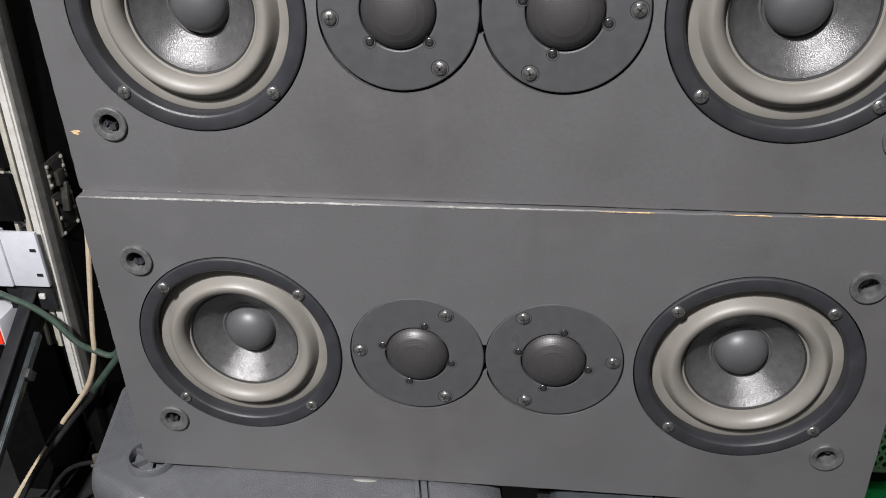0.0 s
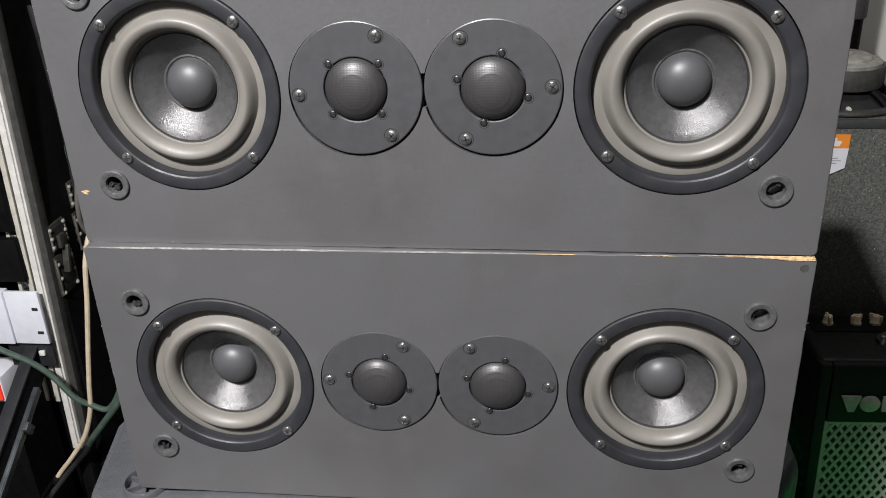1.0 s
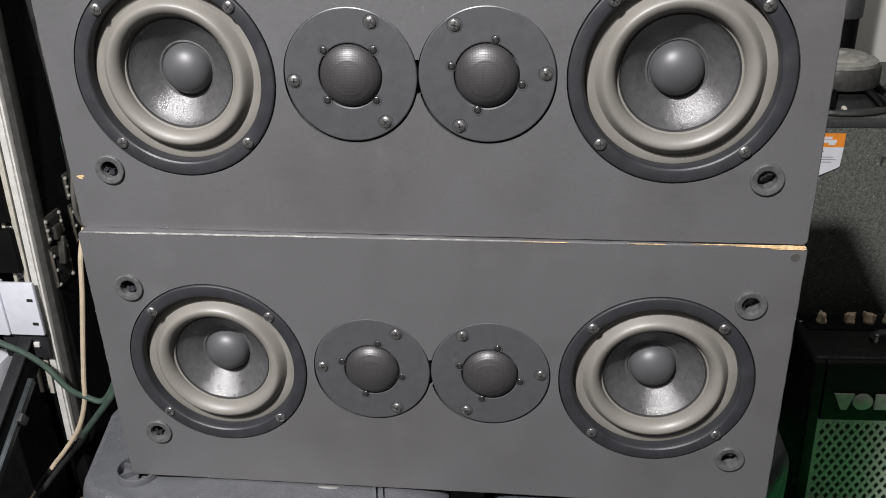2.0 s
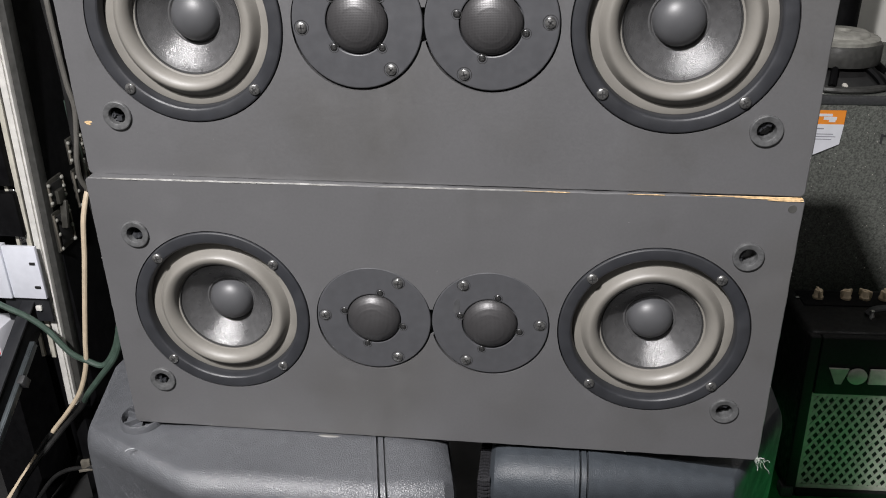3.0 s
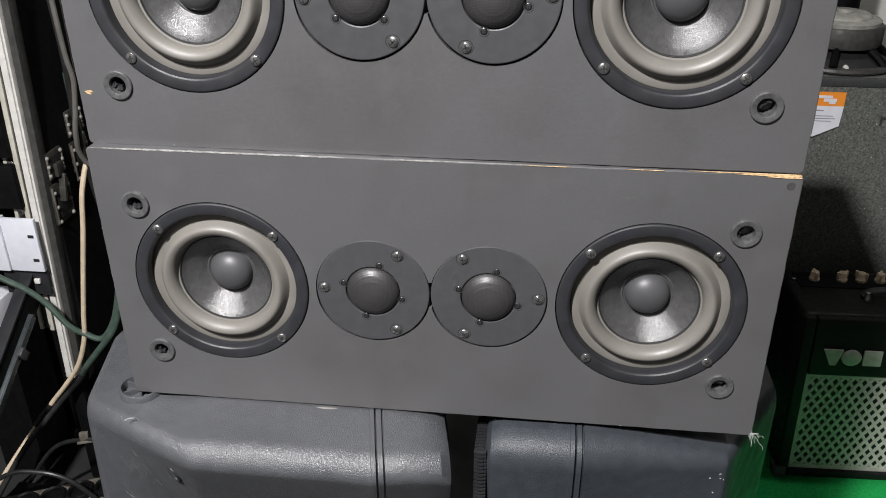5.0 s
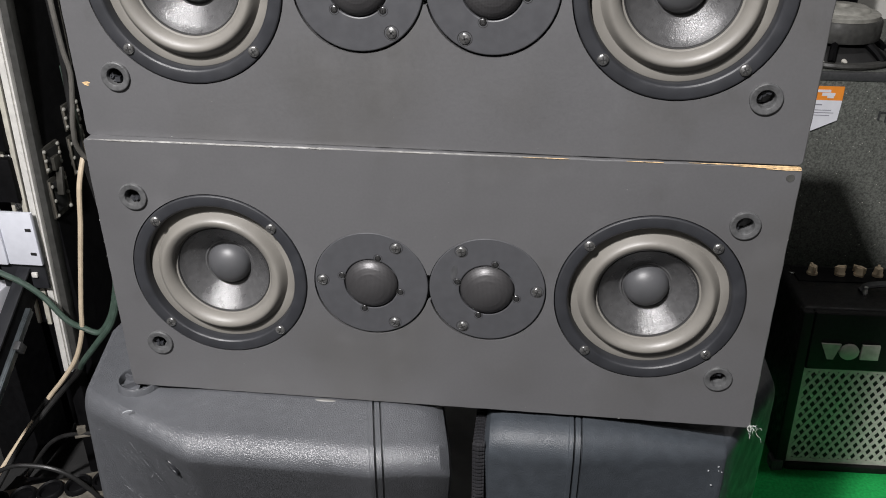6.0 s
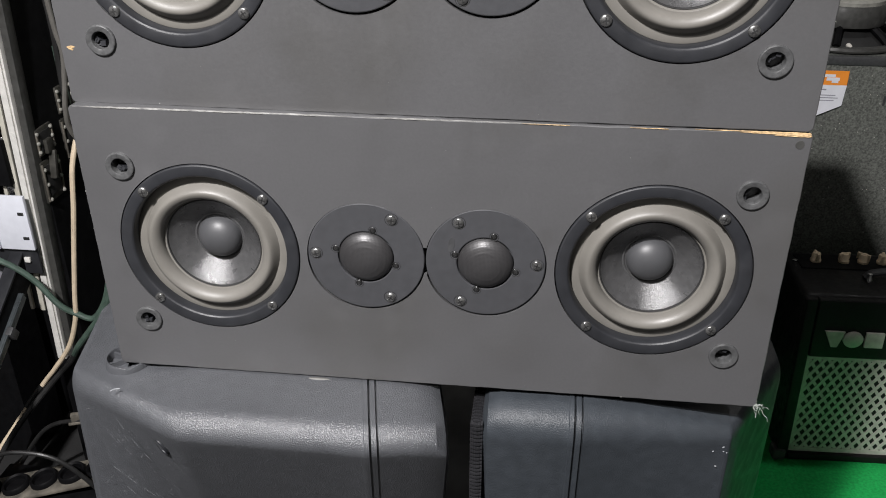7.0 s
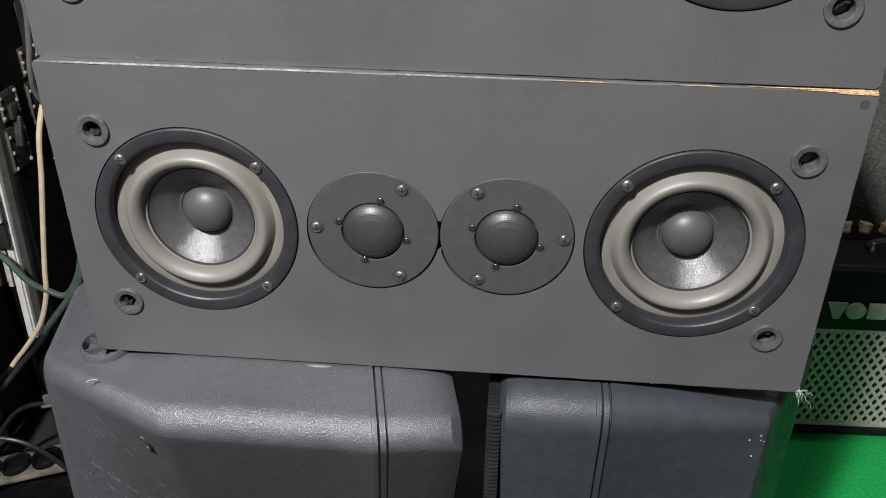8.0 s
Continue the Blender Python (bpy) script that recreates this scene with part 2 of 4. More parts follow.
def plan(bm, rows, arc=7, lean=0.0, flare=None):
    """Lofts upright sections with rounded shoulders along x: rows of (x, y0, y1, top, shoulder)."""
    rings = []
    for x, y0, y1, zt, r in rows:
        tuck = lean(x) if callable(lean) else lean
        ring = [(y0 + tuck * (zt - r - zt * k / 5), zt * k / 5) for k in range(4)]
        ring += [(y0 + tuck * 0.014, zt - r - 0.014), (y0 + tuck * 0.004, zt - r - 0.005)]
        ring += [(y0 + r - r * math.cos(a), zt - r + r * math.sin(a)) for a in (math.pi / 2 * k / arc for k in range(arc + 1))]
        ring += [(y0 + r + (y1 - y0 - 2 * r) * k / 4, zt) for k in range(1, 4)]
        ring += [(y1 - r + r * math.sin(a), zt - r + r * math.cos(a)) for a in (math.pi / 2 * k / arc for k in range(arc + 1))]
        ring += [(y1, 0.0)]
        wide = flare(x) if flare else 0.0
        rings.append([bm.verts.new((x - wide * max(0.0, zt - r - z), y, z)) for y, z in ring])
    for a, b in zip(rings, rings[1:]):
        for k in range(len(a)):
            k2 = (k + 1) % len(a)
            bm.faces.new((a[k], b[k], b[k2], a[k2]))
    bm.faces.new(rings[0]), bm.faces.new(rings[-1])
    return bm


# ---- the room ----
def slab(name, x0, x1, y0, y1, z0, z1, material, label):
    ob = part(name, box(bmesh.new(), x0, x1, y0, y1, z0, z1), material, smooth=0)
    return tagged(ob, label, name.split("_")[0], kind="structure")


slab("floor", -2.3, 2.3, -3.0, 2.2, -0.12, 0.0, M_FLOOR, "dark worn floor of the store room")
mat_rug = tagged(part("green_mat", box(bmesh.new(), 0.50, 1.50, 0.42, 1.288, 0.0, 0.006, 0.002), M_GREEN), "bright green carpet mat lying under the amplifier", "mat")
slab("ceiling", -2.3, 2.3, -3.0, 2.2, 2.63, 2.75, M_CEIL, "plain pale painted ceiling with three lamps")
slab("wall_north", -2.3, 2.3, 2.06, 2.2, 0.0, 2.63, M_WALL, "white painted wall behind the stacked equipment")
slab("wall_south", -2.3, 2.3, -3.0, -2.86, 0.0, 2.63, M_WALL2, "plain grey painted wall")
slab("wall_west", -2.3, -2.16, -2.86, 2.06, 0.0, 2.63, M_WALL2, "plain grey painted side wall")
slab("wall_east", 2.16, 2.3, -2.86, 2.06, 0.0, 2.63, M_WALL2, "plain grey painted side wall")

for lx, ly, lz, sx, sy, watts in LAMPS:
    lamp = thing("ceiling_light", "square white ceiling lamp with a glowing diffuser", "lamp", pose(lx, ly, 2.63), group="ceiling lamps")
    part("housing", box(bmesh.new(), -sx / 2 - 0.02, sx / 2 + 0.02, -sy / 2 - 0.02, sy / 2 + 0.02, -0.04, 0.0, 0.004), M_CARD, lamp)
    part("diffuser", box(bmesh.new(), -sx / 2, sx / 2, -sy / 2, sy / 2, -0.052, -0.042, 0.003), M_LAMP, lamp)


# ---- hi-fi loudspeakers ----
HALF_W, TOP, BOTTOM, DEEP = 0.3045, 0.131, -0.133, 0.26
WOOFER_X, TWEETER_X = 0.197, 0.0531
SOCKETS = [(-0.2678, 0.0784), (-0.2678, -0.079), (0.2678, 0.0784), (0.2678, -0.079)]


def ring_points(cx, cz, r, n, a0=0.0, a1=360.0, closed=True):
    m = n if closed else n + 1
    return [(cx + r * math.cos(radians(a0 + (a1 - a0) * k / n)), cz + r * math.sin(radians(a0 + (a1 - a0) * k / n))) for k in range(m)]


def cabinet_mesh(seed):
    """The box with its cut-outs: a front sheet with holes, their walls, and the rounded, slightly dented outer edges."""
    rnd = random.Random(seed)
    bm = bmesh.new()
    corner = 0.0045
    outer = []
    for cx, cz, a in ((HALF_W - corner, TOP - corner, 0), (-HALF_W + corner, TOP - corner, 90), (-HALF_W + corner, BOTTOM + corner, 180), (HALF_W - corner, BOTTOM + corner, 270)):
        outer += ring_points(cx, cz, corner, 4, a, a + 90, closed=False)
    dense = []
    for (xa, za), (xb, zb) in zip(outer, outer[1:] + outer[:1]):
        n = max(1, int(math.hypot(xb - xa, zb - za) / 0.008))
        for k in range(n):
            wob = 0.0004 * rnd.uniform(-1, 0.2) if n > 1 else 0
            dense.append((xa + (xb - xa) * k / n + (wob if abs(xb - xa) < 1e-6 else 0) * (1 if xa > 0 else -1), za + (zb - za) * k / n + (wob if abs(zb - za) < 1e-6 else 0) * (1 if za > 0 else -1)))
    open_a = math.degrees(math.asin(0.0135 / 0.0535))
    holes = [ring_points(-WOOFER_X, 0, 0.0838, 72), ring_points(WOOFER_X, 0, 0.0838, 72)]
    holes.append(ring_points(-TWEETER_X, 0, 0.0535, 60, open_a, 360 - open_a, closed=False) + ring_points(TWEETER_X, 0, 0.0535, 60, 180 + open_a, 540 - open_a, closed=False))
    holes += [ring_points(x, z, 0.0105, 20) for x, z in SOCKETS]
    edges, loops = [], []
    for pts in [dense] + holes:
        vs = [bm.verts.new((x, 0, z)) for x, z in pts]
        loops.append(vs)
        edges += [bm.edges.new((a, b)) for a, b in zip(vs, vs[1:] + vs[:1])]
    bmesh.ops.triangle_fill(bm, use_beauty=True, use_dissolve=False, edges=edges, normal=(0, -1, 0))

    def strip(vs, pts, y):
        ws = [bm.verts.new((x, y, z)) for x, z in pts]
        for k in range(len(vs)):
            k2 = (k + 1) % len(vs)
            bm.faces.new((vs[k], vs[k2], ws[k2], ws[k]))
        return ws

    def grow(pts, d):
        return [(x + d * (1 if x > 0 else -1) * (abs(x) > HALF_W - 0.006), z + d * (1 if z > 0 else -1) * (z > TOP - 0.006 or z < BOTTOM + 0.006)) for x, z in pts]
    vs = loops[0]
    for d, y in ((0.0005, 0.0002), (0.0009, 0.0008), (0.0010, 0.0018), (0.0010, DEEP)):
        vs = strip(vs, grow(dense, d), y)
    bm.faces.new(vs)
    for vs, pts in zip(loops[1:], holes):
        floor = strip(vs, pts, 0.05 if len(pts) == 72 else 0.016)
        if len(pts) != 72:
            bm.faces.new(floor)
    return finish(bm, "cabinet", M_BAFFLE, 0)


def screw_mesh(r, name, metal=None):
    bm = lathe([(r, 0.0), (r, r * 0.16), (r * 0.93, r * 0.32), (r * 0.80, r * 0.40), (r * 0.4, r * 0.47), (0, r * 0.49)], 18)
    for a in (0, 90):
        box(bm, -r * 0.52, r * 0.52, -r * 0.54, -r * 0.30, -r * 0.12, r * 0.12, turn=pose(0, 0, 0, 0, a), mi=1)
    return finish(bm, name, [metal or M_SCREW, M_DARK], 40)


SCREW, SMALL_SCREW = screw_mesh(0.0047, "screw"), screw_mesh(0.0033, "small_screw", M_SCREW2)
FRAME_MESH = finish(lathe([(0.0828, -0.006), (0.0828, -0.0002), (0.0824, 0.0007), (0.0815, 0.0012), (0.0800, 0.0014), (0.0742, 0.0014), (0.0728, 0.0010), (0.0717, 0.0001), (0.0709, -0.0016), (0.0705, -0.0045), (0.0703, -0.013)], 96), "frame", M_FRAME, 18)
roll = []
for k in range(25):
    f = 0.5 - 0.5 * math.cos(math.pi * k / 24)
    lift = math.sin(math.pi / 2 * (f / 0.5) ** 1.1) if f < 0.5 else math.sqrt(max(0.0, 1 - ((f - 0.5) / 0.5) ** 2))
    roll.append((0.0626 - 0.0160 * f, -0.0086 - 0.0014 * f + 0.0098 * lift))
SURROUND_MESH = finish(lathe([(0.0706, -0.0110), (0.0703, -0.0088), (0.0695, -0.0084), (0.0634, -0.0085)] + roll + [(0.0462, -0.0102), (0.0444, -0.0104), (0.0436, -0.0118)], 96), "surround", M_SURR)
CONE_MESH = finish(lathe([(0.0446, -0.0112), (0.0438, -0.0109), (0.0436, -0.0114), (0.0380, -0.0160), (0.0300, -0.0224), (0.0240, -0.0272), (0.0226, -0.0270), (0.0214, -0.0282), (0.0, -0.030)], 96), "cone", M_CONE)
CAP_MESH = finish(lathe([(0.0208, -0.0290), (0.0206, -0.0272)] + [(0.0202 * math.cos(radians(a)), -0.0272 + 0.0138 * math.sin(radians(a))) for a in range(6, 90, 7)] + [(0, -0.0134)], 72), "dust_cap", M_CAP)
RING_MESH = finish(lathe([(0.0450, -0.0103), (0.0446, -0.0098), (0.0440, -0.0101), (0.0435, -0.0116)], 96), "glue_ring", M_DARK)


def tweeter_plate():
    return finish(lathe([(0.0525, -0.004), (0.0525, 0.0), (0.0522, 0.0006), (0.0515, 0.0009), (0.0262, 0.0009), (0.0254, 0.0006), (0.0250, -0.0010), (0.0246, -0.0045), (0.0, -0.0046)], 96), "faceplate", M_PLATE, 12)


PLATE_MESH = tweeter_plate()
def gauze_height(r):
    """A low dome with two pressed rings."""
    return -0.0022 + 0.0118 * math.sqrt(max(0.0, 1 - (r / 0.0247) ** 2)) + 0.00012 * math.exp(-((r - 0.0135) / 0.0009) ** 2) + 0.00012 * math.exp(-((r - 0.0185) / 0.0008) ** 2)


GAUZE_MESH = finish(lathe([(0.0243 * (1 - k / 36), gauze_height(0.0243 * (1 - k / 36))) for k in range(37)], 64), "gauze_dome", M_GAUZE)
POCKET_MESH = finish(lathe([(0.0061, 0.0010), (0.0060, 0.00115), (0.0058, 0.00115), (0.0055, 0.0009), (0.0053, 0.0003), (0.0, 0.00035)], 24), "screw_recess", M_DARK)


def socket_mesh(seed):
    rnd = random.Random(seed)
    bm = lathe([(0.0129, -0.001), (0.0129, 0.0015), (0.0125, 0.0022), (0.0118, 0.0025), (0.0084, 0.0022), (0.0076, 0.0018), (0.0071, 0.0006), (0.0069, -0.012), (0.0, -0.0121)], 32)
    for k in range(5):
        a = 215 + 24 * k + rnd.uniform(-8, 8)
        r = rnd.uniform(0.0034, 0.0058)
        s = rnd.uniform(0.0011, 0.0021)
        x, z = r * math.cos(radians(a)), r * math.sin(radians(a))
        box(bm, x - s, x + s, rnd.uniform(0.0006, 0.0040), 0.011, z - s, z + s, turn=pose(0, 0, 0, rnd.uniform(-20, 20), a, rnd.uniform(-20, 20)), mi=1)
    return finish(bm, "grille_socket", [M_SOCKET, M_FRAME], 28)


def chips(bm, rnd, n, x0, x1, y0, y1, z0, z1, size, thin=0.0006):
    for _ in range(n):
        x, y, z = rnd.uniform(x0, x1), rnd.uniform(y0, y1), rnd.uniform(z0, z1)
        s = size * rnd.uniform(0.4, 1.3)
        ring = [bm.verts.new((x + s * rnd.uniform(0.5, 1.2) * math.cos(a), y, z + min(s, 0.0016) * rnd.uniform(0.3, 0.8) * math.sin(a))) for a in (k * math.pi / 3 for k in range(6))]
        f = bm.faces.new(ring)
        ex = bmesh.ops.extrude_face_region(bm, geom=[f])
        bmesh.ops.translate(bm, vec=(0, -thin, 0), verts=[g for g in ex["geom"] if isinstance(g, bmesh.types.BMVert)])


def sliver(bm, rnd, x0, x1, z, thick0, thick1, y=-0.0004):
    """A ragged splinter along an edge, thick0 high at x0 and thick1 at x1, standing 0.4 mm proud."""
    n = max(4, int((x1 - x0) / 0.0025))
    lo, hi = [], []
    for k in range(n + 1):
        f = k / n
        h = (thick0 + (thick1 - thick0) * f) * rnd.uniform(0.55, 1.2) * min(1.0, 4 * f + 0.15, 6 * (1 - f) + 0.3)
        mid = z + rnd.uniform(-0.15, 0.15) * h
        lo.append(bm.verts.new((x0 + (x1 - x0) * f, y - rnd.uniform(0, 0.0003), mid - h / 2)))
        hi.append(bm.verts.new((x0 + (x1 - x0) * f, y + 0.0006, mid + h / 2)))
    for k in range(n):
        bm.faces.new((lo[k], lo[k + 1], hi[k + 1], hi[k]))


def loudspeaker(label, at, woofer_turns, tweeter_turns, small_turns, seed):
    sp = thing("loudspeaker", label, "speaker", at, group="stacked loudspeakers")
    part("cabinet", cabinet_mesh(seed), None, sp)
    for s, turn in zip((-1, 1), woofer_turns):
        w = part("woofer", FRAME_MESH, None, sp, "round woofer in a black ring frame", Matrix.Translation((s * WOOFER_X, 0, 0)))
        part("surround", SURROUND_MESH, None, w, "grey rubber roll surround")
        part("cone", CONE_MESH, None, w, "shiny dark grey cone")
        part("dust_cap", CAP_MESH, None, w, "domed satin black dust cap")
        part("glue_ring", RING_MESH, None, w)
        for a in (45, 135, 225, 315):
            q = radians(a + turn)
            part("screw", SCREW, None, w, "", Matrix.Translation((0.0766 * math.cos(q), -0.0013, 0.0766 * math.sin(q))) @ pose(0, 0, 0, 0, a * 1.7 + seed * 31))
    for s, turn, small in zip((-1, 1), tweeter_turns, small_turns):
        t = part("tweeter", PLATE_MESH, None, sp, "round flat black tweeter plate", Matrix.Translation((s * TWEETER_X, 0.0006, 0.0012)))
        part("dome", GAUZE_MESH, None, t, "fine black gauze dome")
        for a in ((180, 60, -60) if s < 0 else (0, 120, 240)):
            q = radians(a + turn)
            at2 = Matrix.Translation((0.0451 * math.cos(q), 0, 0.0451 * math.sin(q)))
            part("screw_recess", POCKET_MESH, None, t, "", at2)
            part("screw", SCREW, None, t, "", at2 @ pose(0, -0.0006, 0, 0, a * 1.3 + seed * 17) @ Matrix.Scale(0.98, 4))
        for a in (45, 135, 225, 315):
            q = radians(a + small)
            at2 = Matrix.Translation((0.0278 * math.cos(q), -0.0004, 0.0278 * math.sin(q)))
            part("small_recess", POCKET_MESH, None, t, "", at2 @ pose(0, 0.0004, 0) @ Matrix.Diagonal((0.68, 1, 0.68, 1)))
            part("small_screw", SMALL_SCREW, None, t, "", at2 @ pose(0, 0.0006, 0) @ pose(0, 0, 0, 0, a * 2.1 + seed * 7))
    for k, (x, z) in enumerate(SOCKETS):
        part("grille_socket", socket_mesh(seed * 10 + k), None, sp, "black rubber grille socket with a broken peg", pose(x, 0, z, 0, k * 50))
    rnd = random.Random(seed + 5)
    bm = bmesh.new()
    chips(bm, rnd, 6, -0.30, 0.30, 0.0002, 0.0003, TOP - 0.0002, TOP + 0.0002, 0.0006)
    chips(bm, rnd, 2, -0.30, 0.30, 0.0002, 0.0003, BOTTOM - 0.0002, BOTTOM + 0.0001, 0.0005)
    for _ in range(9):
        a = rnd.uniform(-0.30, 0.27)
        sliver(bm, rnd, a, a + rnd.uniform(0.006, 0.045), TOP + 0.0001, 0.00007, 0.00018)
    for sx in (-1, 1):
        for _ in range(3):
            z = rnd.uniform(BOTTOM, TOP)
            chips(bm, rnd, 2, sx * HALF_W - 0.0006, sx * HALF_W + 0.0006, 0.0002, 0.0003, z - 0.03, z + 0.03, 0.0004)
    tagged(part("worn_edge", bm, M_WORN, sp, "pale chipped paint along the edges", smooth=0), kind="stuff")
    return sp


LINE_Z = 0.98
low = loudspeaker("dark grey two-way loudspeaker lying on plastic cabinets", pose(0, 0, LINE_Z), (-0.8, 1.9), (-2.3, 1.4), (30, 30), 1)
upper_at = Matrix.Translation((-0.0012, 0.0056, LINE_Z + 0.2658)) @ pose(0, 0, 0, 0, -0.17, -0.98)
high = loudspeaker("matching dark grey loudspeaker stacked on the lower one, bottom edge chipped", upper_at, (0.5, -2.6), (5.3, 1.7), (0, 30), 2)

rnd = random.Random(3)
bm = bmesh.new()
sliver(bm, rnd, 0.250, 0.3035, TOP + 0.0002, 0.0003, 0.0026)
sliver(bm, rnd, 0.215, 0.3030, TOP + 0.0012, 0.0002, 0.0010, -0.0001)
sliver(bm, rnd, 0.276, 0.3038, TOP - 0.0012, 0.0003, 0.0016, -0.0006)
sliver(bm, rnd, 0.080, 0.118, TOP + 0.0004, 0.0002, 0.0004)
sliver(bm, rnd, 0.165, 0.195, TOP + 0.0005, 0.0002, 0.0004)
# Pale slivers: worn paint, plus the light on the upward-facing ledge put into colour.
ledge = bmesh.new()
sliver(ledge, random.Random(21), -0.303, -0.06, TOP + 0.0006, 0.0013, 0.0010, 0.0001)
sliver(ledge, random.Random(22), -0.05, 0.10, TOP + 0.0006, 0.0009, 0.0004, 0.0001)
tagged(part("pale_ledge", ledge, M_MAGNET_PALE, low, "pale top edge, worn paint and the light on the ledge in one colour", smooth=0), kind="stuff")
tagged(part("bare_wood_edge", bm, M_WOOD, low, "splintered bare wood along the top edge", smooth=0), kind="stuff")
bm = bmesh.new()
chips(bm, rnd, 6, -0.2985, -0.2945, 0.0004, 0.0005, -0.0880, -0.0850, 0.0024)
part("bare_wood_chip", bm, M_WOOD, high, "small orange bare wood chip", smooth=0)
smear = lathe([(0.0034, 0.0), (0.0030, 0.0003), (0.0, 0.0004)], 20)
part("smear", smear, M_RUBBER, low, "dark glue smear", pose(TWEETER_X - 0.0298, -0.0002, 0.0180, 0, 8, 0) @ Matrix.Diagonal((0.95, 0.6, 2.5, 1)))
part("tape_scrap", lathe([(0.0036, 0.0), (0.0034, 0.0004), (0.0, 0.0005)], 10, None, pose(0.2965, 0, TOP - 0.0085)), M_MAGNET, low, "small grey scrap of tape at the corner")
bm = bmesh.new()
for k in range(9):
    p = Vector((0.0, 0.0, 0.0))
    pts = [p.copy()]
    for _ in range(5):
        p = p + Vector((rnd.uniform(-0.003, 0.007), rnd.uniform(-0.004, 0.002), rnd.uniform(-0.009, 0.005)))
        pts.append(p.copy())
    tube([q * 0.55 for q in pts], 0.00013, 5, 5, bm)
part("frayed_thread", bm, M_THREAD, low, "pale frayed fibres at the corner", pose(0.304, 0.0, BOTTOM + 0.002))


# ---- plastic cabinets underneath ----
def groove(x, rows_at):
    y0, y1, zt, r = rows_at
    out = []
    for dx, d in ((0.0072, 0), (0.0069, 0.0035), (0.0056, 0.0035), (0.0052, 0.0002), (0.0005, 0.0002), (0.0001, 0.0035), (-0.0012, 0.0035), (-0.0016, -0.0006), (-0.0056, -0.0006), (-0.0062, 0)):
        out.append((x + dx, y0 + d, y1 - d, zt - d, r))
    return out


pa = thing("pa_speaker", "grey moulded plastic stage speaker with scratched tapered back", "speaker", pose(-0.057, 0, 0, 0, 0, 12), group="stage speakers underneath")
TAPER = 0.2126


def pa_lean(u):
    """How far the side tucks in below its shoulder: much on the flank, little at the narrow back."""
    return 0.04 + 0.40 * min(1.0, max(0.0, (u + 0.300) / 0.117))


def back_flare(u):
    return 0.045 * min(1.0, max(0.0, (-0.183 - u) / 0.107))


rows = [(0.0725, -0.050, 0.298, 0.804, 0.024), (0.0720, -0.062, 0.314, 0.822, 0.024), (0.069, -0.072, 0.324, 0.832, 0.024), (0.060, -0.078, 0.331, 0.8390, 0.023), (0.042, -0.0805, 0.3345, 0.843, 0.022), (0.017, -0.081, 0.335, 0.8445, 0.022)]
rows += groove(0.0005, (-0.081, 0.335, 0.8445, 0.022))
rows += [(u, -0.081 - TAPER * u, 0.335 + TAPER * u, 0.845, 0.022) for u in (-0.04, -0.09, -0.125)]
rows += [(u, -0.081 - TAPER * u, 0.335 + TAPER * u, 0.8448, r) for u, r in ((-0.140, 0.022), (-0.152, 0.022), (-0.162, 0.021))]
rows += [(-0.170, -0.0450, 0.2975, 0.8442, 0.021), (-0.177, -0.0430, 0.2940, 0.8436, 0.020), (-0.183, -0.0405, 0.2895, 0.843, 0.019)]
rows += [(-0.2365, 0.00225, 0.2457, 0.839, 0.018), (-0.290, 0.0460, 0.2020, 0.835, 0.017), (-0.297, 0.053, 0.195, 0.831, 0.018), (-0.300, 0.060, 0.188, 0.822, 0.015)]
part("body", plan(bmesh.new(), rows, lean=pa_lean, flare=back_flare), M_PA, pa, smooth=28.0)
PA_TURN = pose(-0.057, 0, 0, 0, 0, 12).inverted()
rnd = random.Random(12)
bm = bmesh.new()
for k in range(110):
    t, z = rnd.uniform(0.05, 0.95), 0.80 - 0.24 * rnd.random() ** 1.3
    base = Vector((-0.183 - 0.107 * t, -0.0415 + 0.0875 * t, z))
    along = (Vector((0.70, -0.72, 0)) * rnd.uniform(0.25, 0.9) + Vector((0, 0.25, -1)) * rnd.uniform(0.4, 1.0) * (1 if rnd.random() < 0.85 else -1)).normalized()
    half, w = 0.5 * rnd.uniform(0.003, 0.024) * rnd.random(), rnd.uniform(0.0001, 0.00035)
    across = along.cross(Vector((-0.69, -0.72, -0.2))).normalized() * w
    for piece in range(rnd.choice((1, 1, 2, 3))):
        quad = []
        for f, g in ((-1, 0.3), (0, 1), (1, 0.2), (0, -1)):
            p = base + along * (half * f + piece * half * 2.3) + across * g
            shift = pa_lean(p.x) * max(0.0, 0.822 - p.z)
            tt = (-0.183 - p.x) / 0.107
            quad.append(bm.verts.new((p.x - 0.0003 - back_flare(p.x) * max(0.0, 0.812 - p.z), -0.0415 + 0.0875 * tt + shift - 0.0005, p.z)))
        bm.faces.new(quad)
tagged(part("scratch", bm, M_SCRATCH_GLINT, pa, "pale scratches on the tapered back", smooth=0), kind="stuff")
bm = lathe([(0.0240, -0.024), (0.0233, -0.004), (0.0228, 0.0), (0.0222, 0.0012), (0.0208, 0.0012), (0.0202, 0.0), (0.0200, -0.016), (0.0, -0.0162)], 48)
cup = part("foot_cup", bm, M_PA, pa, "round hollow foot with cross ribs", PA_TURN @ Matrix.Translation((-0.304, 0.012, 0.8455)) @ UP)
bm = bmesh.new()
for a in (20, 75, 140):
    box(bm, -0.0199, 0.0199, 0.0016, 0.010, -0.0014, 0.0014, turn=pose(0, 0, 0, 0, a))
part("rib", bm, M_PA, cup)
# Dark disc over the cup's own floor, standing in for the shade inside.
part("cup_shade", lathe([(0.0199, -0.0110), (0.0, -0.0108)], 32), M_DARK, cup)
